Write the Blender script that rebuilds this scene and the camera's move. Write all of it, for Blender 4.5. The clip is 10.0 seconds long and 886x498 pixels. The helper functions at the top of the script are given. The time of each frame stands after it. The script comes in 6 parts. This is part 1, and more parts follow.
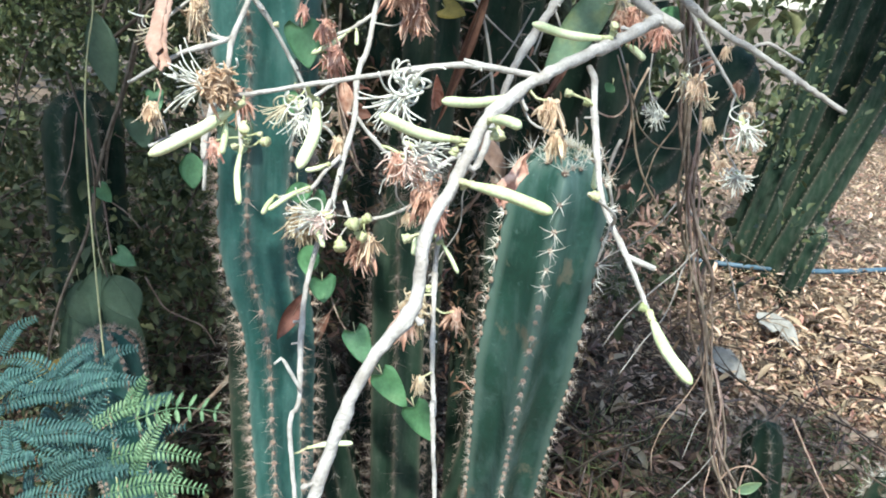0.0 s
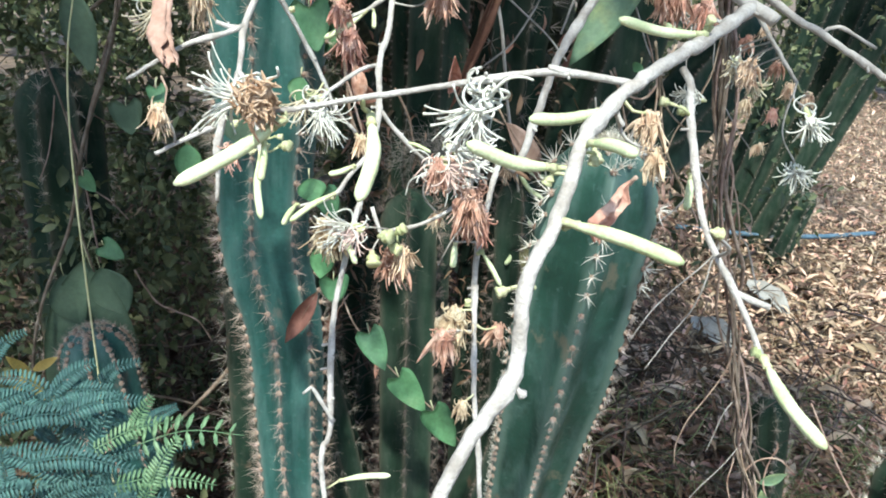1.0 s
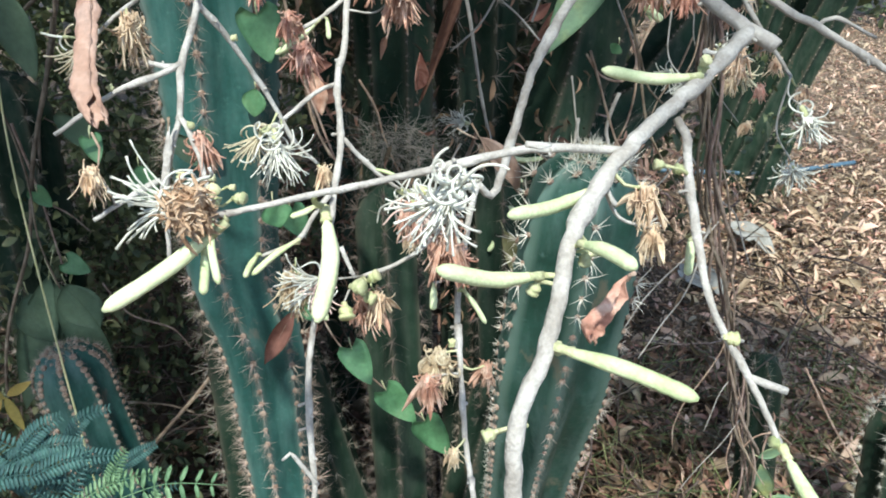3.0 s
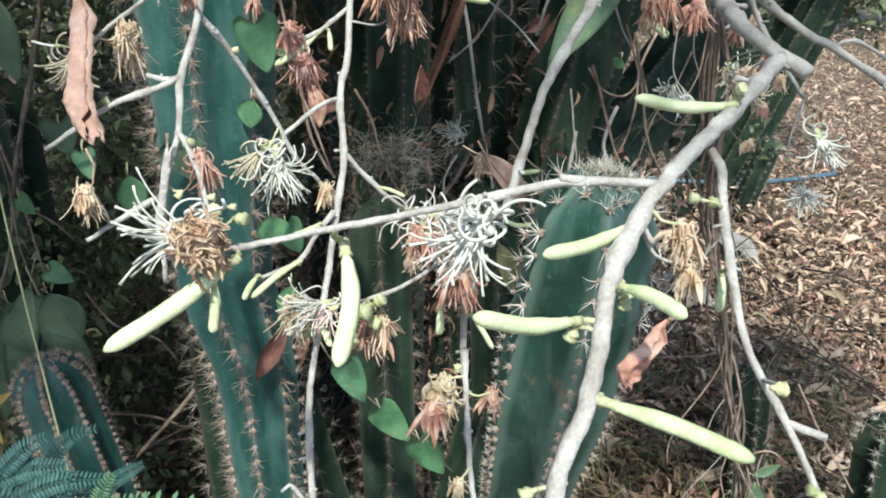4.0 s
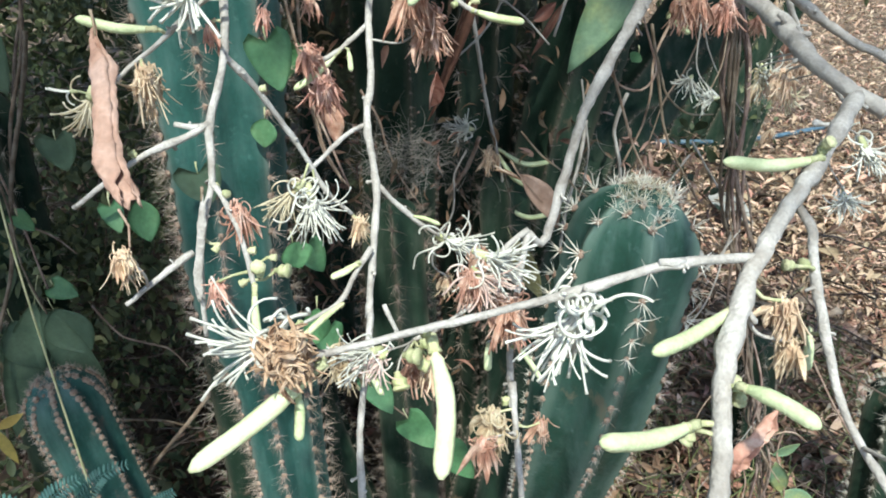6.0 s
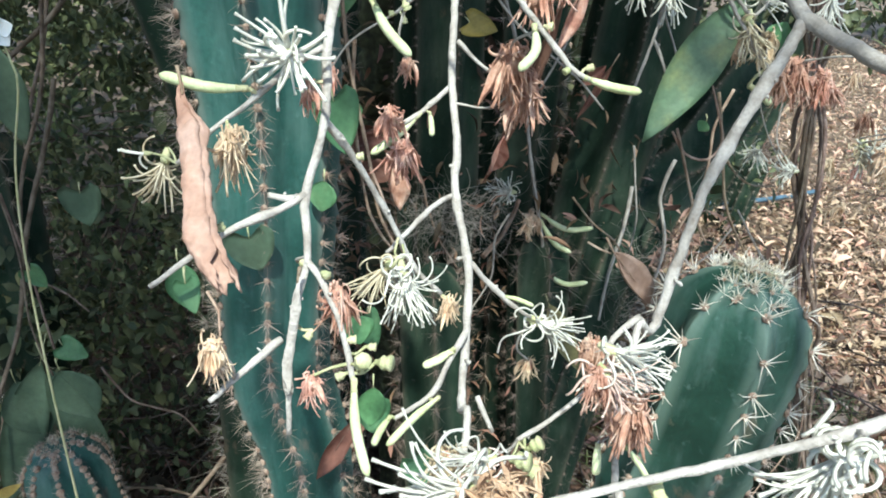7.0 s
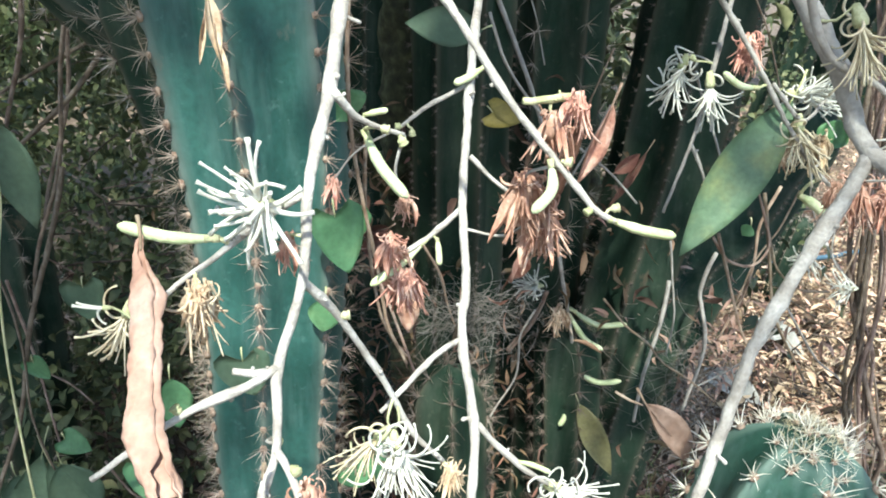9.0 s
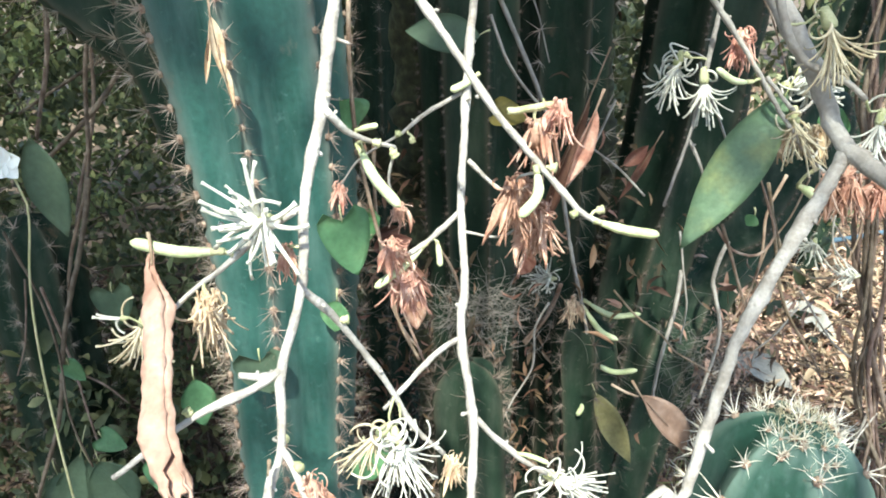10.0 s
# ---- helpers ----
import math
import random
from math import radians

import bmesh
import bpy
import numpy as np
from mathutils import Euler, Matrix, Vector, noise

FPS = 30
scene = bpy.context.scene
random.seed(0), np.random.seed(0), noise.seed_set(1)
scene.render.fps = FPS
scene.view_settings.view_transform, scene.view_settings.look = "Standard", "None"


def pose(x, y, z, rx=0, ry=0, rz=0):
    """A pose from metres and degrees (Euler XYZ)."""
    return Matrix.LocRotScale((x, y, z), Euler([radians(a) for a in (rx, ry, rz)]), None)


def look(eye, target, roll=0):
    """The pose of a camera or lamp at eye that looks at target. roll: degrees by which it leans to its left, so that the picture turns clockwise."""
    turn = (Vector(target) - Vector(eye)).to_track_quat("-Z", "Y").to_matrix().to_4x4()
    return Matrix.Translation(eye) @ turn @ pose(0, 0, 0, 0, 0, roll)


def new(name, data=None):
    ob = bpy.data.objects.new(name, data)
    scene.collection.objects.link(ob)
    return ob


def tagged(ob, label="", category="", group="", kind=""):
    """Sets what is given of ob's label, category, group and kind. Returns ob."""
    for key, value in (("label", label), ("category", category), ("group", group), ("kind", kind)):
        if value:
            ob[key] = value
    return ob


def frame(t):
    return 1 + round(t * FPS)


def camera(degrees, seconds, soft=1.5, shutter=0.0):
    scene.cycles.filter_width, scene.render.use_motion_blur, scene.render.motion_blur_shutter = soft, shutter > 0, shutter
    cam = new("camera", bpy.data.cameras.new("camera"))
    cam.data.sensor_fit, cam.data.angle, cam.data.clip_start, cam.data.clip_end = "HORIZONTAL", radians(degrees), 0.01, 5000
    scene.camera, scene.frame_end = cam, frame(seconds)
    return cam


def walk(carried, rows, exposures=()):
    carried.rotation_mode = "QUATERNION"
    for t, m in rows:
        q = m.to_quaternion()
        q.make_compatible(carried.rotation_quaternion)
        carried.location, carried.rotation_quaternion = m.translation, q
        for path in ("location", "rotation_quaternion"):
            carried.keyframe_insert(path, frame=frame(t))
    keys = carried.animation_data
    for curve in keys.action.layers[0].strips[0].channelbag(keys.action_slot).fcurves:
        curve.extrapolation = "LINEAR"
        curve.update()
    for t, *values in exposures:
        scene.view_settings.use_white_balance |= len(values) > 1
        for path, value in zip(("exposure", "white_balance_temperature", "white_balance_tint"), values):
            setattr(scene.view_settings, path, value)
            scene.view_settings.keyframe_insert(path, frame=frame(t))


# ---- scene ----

cam = camera(62.0, 10.0, soft=1.9)
METRES, EYE, TILT, LEAN, TURN = 0.45, 1.12, -20.0, -4.0, 0.0
ROWS = [
    (0.0, 0.0, 0.0, 0.0, -0.0, 0.0, -0.0),
    (0.5, -0.0508, 0.0893, 0.0502, -1.4, -0.86, 1.37),
    (1.0, -0.0931, 0.1159, 0.0695, -1.83, -2.82, 0.91),
    (1.5, -0.1098, 0.139, 0.1153, -0.69, -3.02, 0.96),
    (2.0, -0.105, 0.1702, 0.1398, -1.99, -2.84, 1.62),
    (2.5, -0.0841, 0.2106, 0.1587, -3.76, -8.69, 4.91),
    (2.7, -0.0745, 0.2125, 0.1759, -3.67, -7.88, 5.06),
    (3.8, -0.0954, 0.2025, 0.1998, -3.38, -6.5, 3.25),
    (4.0, -0.104, 0.2454, 0.2129, -4.82, -6.89, 4.06),
    (4.5, -0.1162, 0.2691, 0.2611, -5.15, -7.91, 6.08),
    (5.0, -0.127, 0.2851, 0.301, -5.41, -9.42, 6.96),
    (5.2, -0.1402, 0.2858, 0.3048, -5.73, -10.04, 6.93),
    (6.3, -0.1957, 0.3063, 0.3038, -7.11, -9.62, 6.34),
    (6.5, -0.2318, 0.3249, 0.3068, -7.76, -8.03, 6.1),
    (7.0, -0.2908, 0.404, 0.3438, -7.6, -6.1, 5.1),
    (7.5, -0.2849, 0.4729, 0.3744, -8.22, -4.06, 4.19),
    (8.0, -0.2781, 0.5076, 0.4071, -6.32, -1.94, 5.14),
    (8.5, -0.255, 0.527, 0.4215, -5.58, -2.27, 4.48),
    (9.0, -0.2308, 0.5192, 0.4489, -4.68, -2.45, 4.68),
    (9.5, -0.1942, 0.4885, 0.4672, -3.29, -2.71, 5.74),
    (10.0, -0.1943, 0.4791, 0.4618, -2.41, -2.99, 6.49),
]
walk(cam, [(t, pose(0, 0, EYE, TILT, LEAN, TURN) @ pose(METRES * x, METRES * y, METRES * z, 90 + pitch, roll, yaw)) for t, x, y, z, yaw, pitch, roll in ROWS],
     [(0.0, 1.39, 6260, 5), (2.5, 1.14, 6260, 5), (5.0, 0.96, 6360, 5), (7.0, 1.24, 6240, 3), (8.5, 1.51, 6300, 3), (10.0, 1.74, 6650, 3)])


# ---- world, sun and exposure ----
world = bpy.data.worlds.new("sky")
scene.world = world
world.use_nodes = True
wn = world.node_tree
sky = wn.nodes.new("ShaderNodeTexSky")
sky.sky_type, sky.sun_disc = "NISHITA", False
SUN_UP, SUN_ROUND = radians(56), radians(190)
sky.sun_elevation, sky.sun_rotation = SUN_UP, SUN_ROUND
wn.links.new(sky.outputs[0], wn.nodes["Background"].inputs[0])
wn.nodes["Background"].inputs[1].default_value = 0.148
sun = new("sun", bpy.data.lights.new("sun", "SUN"))
sun.data.energy, sun.data.angle, sun.data.color = 3.0, radians(2), (1.0, 0.98, 0.89)
SUN_DIR = Vector((math.sin(SUN_ROUND) * math.cos(SUN_UP), math.cos(SUN_ROUND) * math.cos(SUN_UP), math.sin(SUN_UP)))
sun.matrix_world = look(SUN_DIR * 20, (0, 0, 0))


# ---- materials ----
def ramp_of(nt, source, stops):
    r = nt.nodes.new("ShaderNodeValToRGB")
    while len(r.color_ramp.elements) < len(stops):
        r.color_ramp.elements.new(0.5)
    for e, (at, col) in zip(r.color_ramp.elements, stops):
        e.position, e.color = at, (*col, 1)
    nt.links.new(source, r.inputs[0])
    return r.outputs[0]


def mixed(nt, fac, a, b, mode="MIX"):
    m = nt.nodes.new("ShaderNodeMix")
    m.data_type, m.blend_type = "RGBA", mode
    for value, socket in ((fac, m.inputs[0]), (a, m.inputs[6]), (b, m.inputs[7])):
        if isinstance(value, bpy.types.NodeSocket):
            nt.links.new(value, socket)
        elif isinstance(value, (int, float)):
            socket.default_value = value
        else:
            socket.default_value = (*value, 1)
    return m.outputs[2]


def material(name, stops, scale=60.0, rough=0.7, bump=0.3, fine=400.0, fleck=None, vary=0.0, island=0.0, translucent=0.0, spec=0.4, ridge=None):
    """A surface with a broad mottle, a fine grain in the relief and, where given, flecks of another colour."""
    mat = bpy.data.materials.new(name)
    mat.use_nodes = True
    nt = mat.node_tree
    b = nt.nodes["Principled BSDF"]
    co = nt.nodes.new("ShaderNodeTexCoord").outputs["Object"]
    n1 = nt.nodes.new("ShaderNodeTexNoise")
    n1.inputs["Scale"].default_value, n1.inputs["Detail"].default_value = scale, 6
    n2 = nt.nodes.new("ShaderNodeTexNoise")
    n2.inputs["Scale"].default_value, n2.inputs["Detail"].default_value = fine, 4
    for n in (n1, n2):
        nt.links.new(co, n.inputs["Vector"])
    col = ramp_of(nt, n1.outputs["Fac"], stops)
    if fleck:
        share, fcol, fscale = fleck
        n3 = nt.nodes.new("ShaderNodeTexNoise")
        n3.inputs["Scale"].default_value, n3.inputs["Detail"].default_value = fscale, 5
        nt.links.new(co, n3.inputs["Vector"])
        f = ramp_of(nt, n3.outputs["Fac"], [(1 - share - 0.06, (0, 0, 0)), (1 - share + 0.06, (1, 1, 1))])
        col = mixed(nt, f, col, fcol)
    if ridge:
        at = nt.nodes.new("ShaderNodeAttribute")
        at.attribute_name = "ridge"
        col = mixed(nt, at.outputs["Fac"], col, ridge)
    if vary or island:
        hs = nt.nodes.new("ShaderNodeHueSaturation")
        src = nt.nodes.new("ShaderNodeObjectInfo").outputs["Random"] if vary else nt.nodes.new("ShaderNodeNewGeometry").outputs["Random Per Island"]
        amount = vary or island
        mr = nt.nodes.new("ShaderNodeMapRange")
        mr.inputs[3].default_value, mr.inputs[4].default_value = 1 - amount, 1 + amount
        nt.links.new(src, mr.inputs[0])
        nt.links.new(mr.outputs[0], hs.inputs["Value"])
        mh = nt.nodes.new("ShaderNodeMapRange")
        mh.inputs[3].default_value, mh.inputs[4].default_value = 0.5 + 0.06 * amount, 0.5 - 0.06 * amount
        nt.links.new(src, mh.inputs[0])
        nt.links.new(mh.outputs[0], hs.inputs["Hue"])
        nt.links.new(col, hs.inputs["Color"])
        col = hs.outputs[0]
    grain = mixed(nt, 0.35, col, n2.outputs["Fac"], "OVERLAY")
    nt.links.new(grain, b.inputs["Base Color"])
    rr = ramp_of(nt, n2.outputs["Fac"], [(0.3, (rough - 0.1,) * 3), (0.7, (min(1, rough + 0.12),) * 3)])
    nt.links.new(rr, b.inputs["Roughness"])
    b.inputs["Specular IOR Level"].default_value = spec
    bm_ = nt.nodes.new("ShaderNodeBump")
    bm_.inputs["Strength"].default_value, bm_.inputs["Distance"].default_value = bump, 0.002
    nt.links.new(n2.outputs["Fac"], bm_.inputs["Height"])
    nt.links.new(bm_.outputs[0], b.inputs["Normal"])
    if translucent:
        tr = nt.nodes.new("ShaderNodeBsdfTranslucent")
        nt.links.new(grain, tr.inputs[0])
        mx = nt.nodes.new("ShaderNodeMixShader")
        mx.inputs[0].default_value = translucent
        nt.links.new(b.outputs[0], mx.inputs[1])
        nt.links.new(tr.outputs[0], mx.inputs[2])
        nt.links.new(mx.outputs[0], nt.nodes["Material Output"].inputs[0])
    return mat


M_BARK = material("pale_bark", [(0.3, (0.28, 0.257, 0.23)), (0.5, (0.41, 0.39, 0.36)), (0.7, (0.54, 0.525, 0.495))], 90, 0.88, 0.5, 600, (0.2, (0.33, 0.285, 0.24), 300))
M_BARK_GREY = material("grey_bark", [(0.3, (0.25, 0.23, 0.205)), (0.5, (0.34, 0.32, 0.295)), (0.7, (0.44, 0.42, 0.385))], 70, 0.85, 0.35, 500, (0.14, (0.25, 0.20, 0.16), 240))
M_POD = material("green_pod", [(0.3, (0.42, 0.50, 0.25)), (0.6, (0.60, 0.66, 0.42))], 60, 0.7, 0.2, 700, (0.25, (0.68, 0.72, 0.52), 160), vary=0.12)
M_CALYX = material("calyx", [(0.3, (0.34, 0.38, 0.18)), (0.6, (0.52, 0.52, 0.32))], 120, 0.8, 0.4, 900, (0.2, (0.30, 0.20, 0.10), 300), vary=0.15)
M_FILAMENT = material("white_filament", [(0.3, (0.66, 0.65, 0.57)), (0.6, (0.76, 0.77, 0.71))], 80, 0.6, 0.15, 700, None, vary=0.05, translucent=0.2)
M_DRY = material("dried_petal", [(0.3, (0.39, 0.18, 0.13)), (0.5, (0.61, 0.355, 0.27)), (0.7, (0.77, 0.57, 0.47))], 120, 0.8, 0.4, 700, None, vary=0.18, translucent=0.15)
M_DRY_PALE = material("dried_pale_petal", [(0.3, (0.50, 0.34, 0.22)), (0.5, (0.68, 0.53, 0.37)), (0.7, (0.80, 0.70, 0.53))], 120, 0.8, 0.4, 700, None, vary=0.2, translucent=0.15)
M_TUFT = material("brown_tuft", [(0.3, (0.29, 0.175, 0.11)), (0.5, (0.46, 0.315, 0.205)), (0.7, (0.62, 0.485, 0.36))], 160, 0.9, 0.5, 700)
M_PINK = material("faded_pink_filament", [(0.3, (0.66, 0.44, 0.37)), (0.6, (0.82, 0.68, 0.62))], 80, 0.7, 0.2, 700, None, vary=0.08, translucent=0.2)
M_CREAM = material("cream_filament", [(0.3, (0.52, 0.44, 0.28)), (0.6, (0.70, 0.64, 0.48))], 80, 0.7, 0.2, 700, None, vary=0.08, translucent=0.2)
M_DEADLEAF = material("curled_dead_leaf", [(0.3, (0.275, 0.16, 0.115)), (0.5, (0.39, 0.255, 0.195)), (0.7, (0.49, 0.35, 0.29))], 60, 0.7, 0.4, 300, (0.16, (0.26, 0.13, 0.08), 60), vary=0.15, translucent=0.12)
M_REDLEAF = material("red_brown_leaf", [(0.3, (0.12, 0.055, 0.040)), (0.5, (0.20, 0.095, 0.07)), (0.7, (0.29, 0.155, 0.11))], 40, 0.7, 0.4, 300, (0.2, (0.16, 0.06, 0.04), 90), vary=0.15, translucent=0.12)
M_LEAF = material("green_leaf", [(0.3, (0.055, 0.15, 0.065)), (0.55, (0.10, 0.235, 0.11)), (0.75, (0.17, 0.31, 0.15))], 40, 0.5, 0.25, 300, (0.1, (0.24, 0.28, 0.09), 40), vary=0.2, translucent=0.2, spec=0.5)
M_LEAF_PALE = material("pale_leaf", [(0.3, (0.10, 0.195, 0.115)), (0.52, (0.165, 0.265, 0.155)), (0.74, (0.36, 0.38, 0.14))], 22, 0.45, 0.2, 300, (0.12, (0.34, 0.22, 0.10), 60), translucent=0.2, spec=0.5)
M_LEAF_YELLOW = material("yellowing_leaf", [(0.3, (0.25, 0.20, 0.055)), (0.55, (0.42, 0.32, 0.09)), (0.75, (0.52, 0.41, 0.15))], 30, 0.55, 0.25, 300, (0.15, (0.28, 0.17, 0.07), 60), vary=0.15, translucent=0.2)
M_LEAF_OLIVE = material("olive_leaf", [(0.3, (0.13, 0.125, 0.055)), (0.55, (0.23, 0.215, 0.10)), (0.75, (0.33, 0.30, 0.16))], 30, 0.6, 0.25, 300, (0.15, (0.22, 0.14, 0.07), 60), translucent=0.2)
M_FROND = material("blue_green_frond", [(0.3, (0.038, 0.098, 0.092)), (0.5, (0.062, 0.145, 0.135)), (0.75, (0.10, 0.20, 0.165))], 9, 0.6, 0.2, 400, None, island=0.2, translucent=0.2)
M_FROND_GREEN = material("light_green_frond", [(0.3, (0.10, 0.195, 0.10)), (0.5, (0.16, 0.285, 0.15)), (0.75, (0.25, 0.37, 0.22))], 30, 0.6, 0.2, 400, None, island=0.2, translucent=0.25)
M_LEAF_DULL = material("dull_leaf", [(0.3, (0.045, 0.085, 0.055)), (0.6, (0.09, 0.14, 0.09))], 20, 0.7, 0.3, 200, translucent=0.1)


def cactus_skin(name, dark, mid, light, bloom, crest, cork, dusty=0.75, rough=0.52, spec=0.3):
    """Ribbed skin: a mottled green, a dusty bloom in upright streaks, paler crests and corky brown scars."""
    mat = material(name, [(0.28, dark), (0.5, mid), (0.72, light)], 18, rough, 0.15, 260, spec=spec)
    nt = mat.node_tree
    b = nt.nodes["Principled BSDF"]
    col = b.inputs["Base Color"].links[0].from_socket
    co = nt.nodes.new("ShaderNodeTexCoord").outputs["Object"]

    def layer(scale, stretch, low, high, colour, amount, under):
        mp = nt.nodes.new("ShaderNodeMapping")
        mp.inputs["Scale"].default_value = (scale, scale, scale * stretch)
        nt.links.new(co, mp.inputs["Vector"])
        n = nt.nodes.new("ShaderNodeTexNoise")
        n.inputs["Scale"].default_value, n.inputs["Detail"].default_value, n.inputs["Roughness"].default_value = 1.0, 7, 0.62
        nt.links.new(mp.outputs[0], n.inputs["Vector"])
        f = ramp_of(nt, n.outputs["Fac"], [(low, (0, 0, 0)), (high, (amount,) * 3)])
        return mixed(nt, f, under, colour)

    col = layer(46, 0.22, 0.46, 0.70, bloom, dusty, col)
    col = layer(120, 1.0, 0.60, 0.72, tuple(v * 1.15 for v in bloom), 0.5, col)
    at = nt.nodes.new("ShaderNodeAttribute")
    at.attribute_name = "ridge"
    col = mixed(nt, at.outputs["Fac"], col, crest)
    col = layer(34, 0.6, 0.63, 0.70, cork, 0.8, col)
    nt.links.new(col, b.inputs["Base Color"])
    return mat


M_CACTUS_GREEN = cactus_skin("green_cactus_skin", (0.012, 0.041, 0.029), (0.021, 0.068, 0.049), (0.044, 0.105, 0.083), (0.100, 0.165, 0.148), (0.13, 0.20, 0.165), (0.15, 0.14, 0.10))
M_CACTUS = cactus_skin("blue_cactus_skin", (0.013, 0.054, 0.046), (0.022, 0.081, 0.070), (0.041, 0.121, 0.105), (0.084, 0.164, 0.152), (0.13, 0.165, 0.145), (0.13, 0.13, 0.11))
# near-black copy of the skin: deep shade on the back stems, put into colour
M_CACTUS_SHADE = cactus_skin("shade_cactus_skin", (0.009, 0.021, 0.014), (0.016, 0.034, 0.022), (0.029, 0.050, 0.034), (0.066, 0.080, 0.062), (0.07, 0.070, 0.052), (0.10, 0.078, 0.055), 0.5, 0.8, 0.12)
M_SPINE = material("spine", [(0.3, (0.29, 0.225, 0.18)), (0.6, (0.54, 0.475, 0.40))], 200, 0.6, 0.1, 900, None, vary=0.3)
M_SPINE_BROWN = material("brown_spine", [(0.3, (0.20, 0.135, 0.105)), (0.6, (0.47, 0.395, 0.325))], 200, 0.65, 0.1, 900, None, vary=0.35)
# fine brown spines and wool, darkened as well for the back stems' shade
M_FUZZ = material("shade_fine_spine", [(0.3, (0.11, 0.085, 0.07)), (0.6, (0.24, 0.195, 0.16))], 200, 0.7, 0.1, 900)
M_SPINE_PALE = material("pale_spine", [(0.3, (0.62, 0.57, 0.47)), (0.6, (0.83, 0.80, 0.70))], 200, 0.6, 0.1, 900, None, vary=0.2)
M_WOOL = material("areole_wool", [(0.3, (0.21, 0.13, 0.095)), (0.6, (0.42, 0.32, 0.25))], 300, 0.95, 0.6, 1200)
M_VINE = material("dry_vine", [(0.3, (0.20, 0.13, 0.09)), (0.5, (0.32, 0.23, 0.17)), (0.7, (0.45, 0.36, 0.28))], 80, 0.85, 0.6, 600, vary=0.25)
M_VINE_OLD = material("old_vine", [(0.3, (0.12, 0.085, 0.065)), (0.5, (0.20, 0.15, 0.12)), (0.7, (0.31, 0.25, 0.205))], 80, 0.9, 0.6, 600, vary=0.35)
# twig colour darkened for the thicket's shade; twigs on the litter use M_VINE
M_TWIG = material("shade_twig", [(0.3, (0.055, 0.040, 0.030)), (0.5, (0.10, 0.078, 0.06)), (0.7, (0.19, 0.155, 0.125))], 80, 0.9, 0.6, 600, island=0.5)
M_MOSS = material("mossy_bark", [(0.3, (0.030, 0.030, 0.020)), (0.5, (0.060, 0.064, 0.036)), (0.7, (0.12, 0.135, 0.07))], 70, 0.95, 1.0, 200, (0.2, (0.30, 0.34, 0.24), 110))
M_SOIL = material("soil", [(0.3, (0.065, 0.045, 0.030)), (0.5, (0.13, 0.094, 0.064)), (0.7, (0.23, 0.17, 0.12))], 9, 0.95, 0.9, 120, (0.3, (0.26, 0.18, 0.11), 30))
M_LITTER = material("litter_leaf", [(0.3, (0.33, 0.22, 0.145)), (0.5, (0.47, 0.345, 0.24)), (0.7, (0.58, 0.46, 0.34))], 14, 0.8, 0.4, 200, (0.12, (0.20, 0.11, 0.06), 40), island=0.4)
M_LITTER_BROWN = material("brown_litter_leaf", [(0.3, (0.17, 0.095, 0.06)), (0.5, (0.28, 0.17, 0.11)), (0.7, (0.38, 0.25, 0.17))], 14, 0.8, 0.4, 200, None, island=0.45)
# yellower brush leaf, lightened to stand in for sunlit foliage; grass shares it
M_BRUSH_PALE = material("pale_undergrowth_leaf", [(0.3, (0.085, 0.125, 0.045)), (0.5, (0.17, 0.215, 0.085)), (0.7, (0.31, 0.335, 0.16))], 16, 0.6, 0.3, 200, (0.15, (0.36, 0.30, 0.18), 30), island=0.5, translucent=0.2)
M_WEB = material("matted_grey_fibre", [(0.3, (0.17, 0.155, 0.14)), (0.6, (0.28, 0.26, 0.24))], 60, 0.9, 0.2, 400, translucent=0.2)
# darkened copy of the litter leaf: the thicket's shade is put into its colour
M_LITTER_SHADE = material("shade_litter_leaf", [(0.3, (0.038, 0.026, 0.018)), (0.5, (0.072, 0.048, 0.033)), (0.7, (0.13, 0.092, 0.062))], 14, 0.85, 0.4, 200, None, island=0.5)
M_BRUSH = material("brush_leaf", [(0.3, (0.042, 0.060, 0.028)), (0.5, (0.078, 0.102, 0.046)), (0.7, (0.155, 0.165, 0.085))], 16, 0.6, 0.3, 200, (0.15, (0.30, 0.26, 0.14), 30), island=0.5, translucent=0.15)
M_HOSE = material("blue_hose", [(0.4, (0.05, 0.10, 0.14)), (0.6, (0.09, 0.15, 0.20))], 30, 0.45, 0.1, 300)
M_GREYLEAF = material("grey_fallen_leaf", [(0.3, (0.20, 0.20, 0.18)), (0.6, (0.32, 0.315, 0.285))], 30, 0.8, 0.3, 200)
M_WHITE = material("white_petal", [(0.3, (0.70, 0.76, 0.78)), (0.6, (0.84, 0.88, 0.88))], 80, 0.5, 0.1, 300, translucent=0.2)


# ---- building helpers ----
def part(name, bm, mat, parent=None, label=""):
    """Links a bmesh as one mesh object under a thing or a part."""
    me = bpy.data.meshes.new(name)
    bm.to_mesh(me)
    bm.free()
    me.materials.append(mat)
    me.polygons.foreach_set("use_smooth", [True] * len(me.polygons))
    ob = new(name, me)
    if parent:
        ob.parent = parent
    if label:
        tagged(ob, label)
    return ob


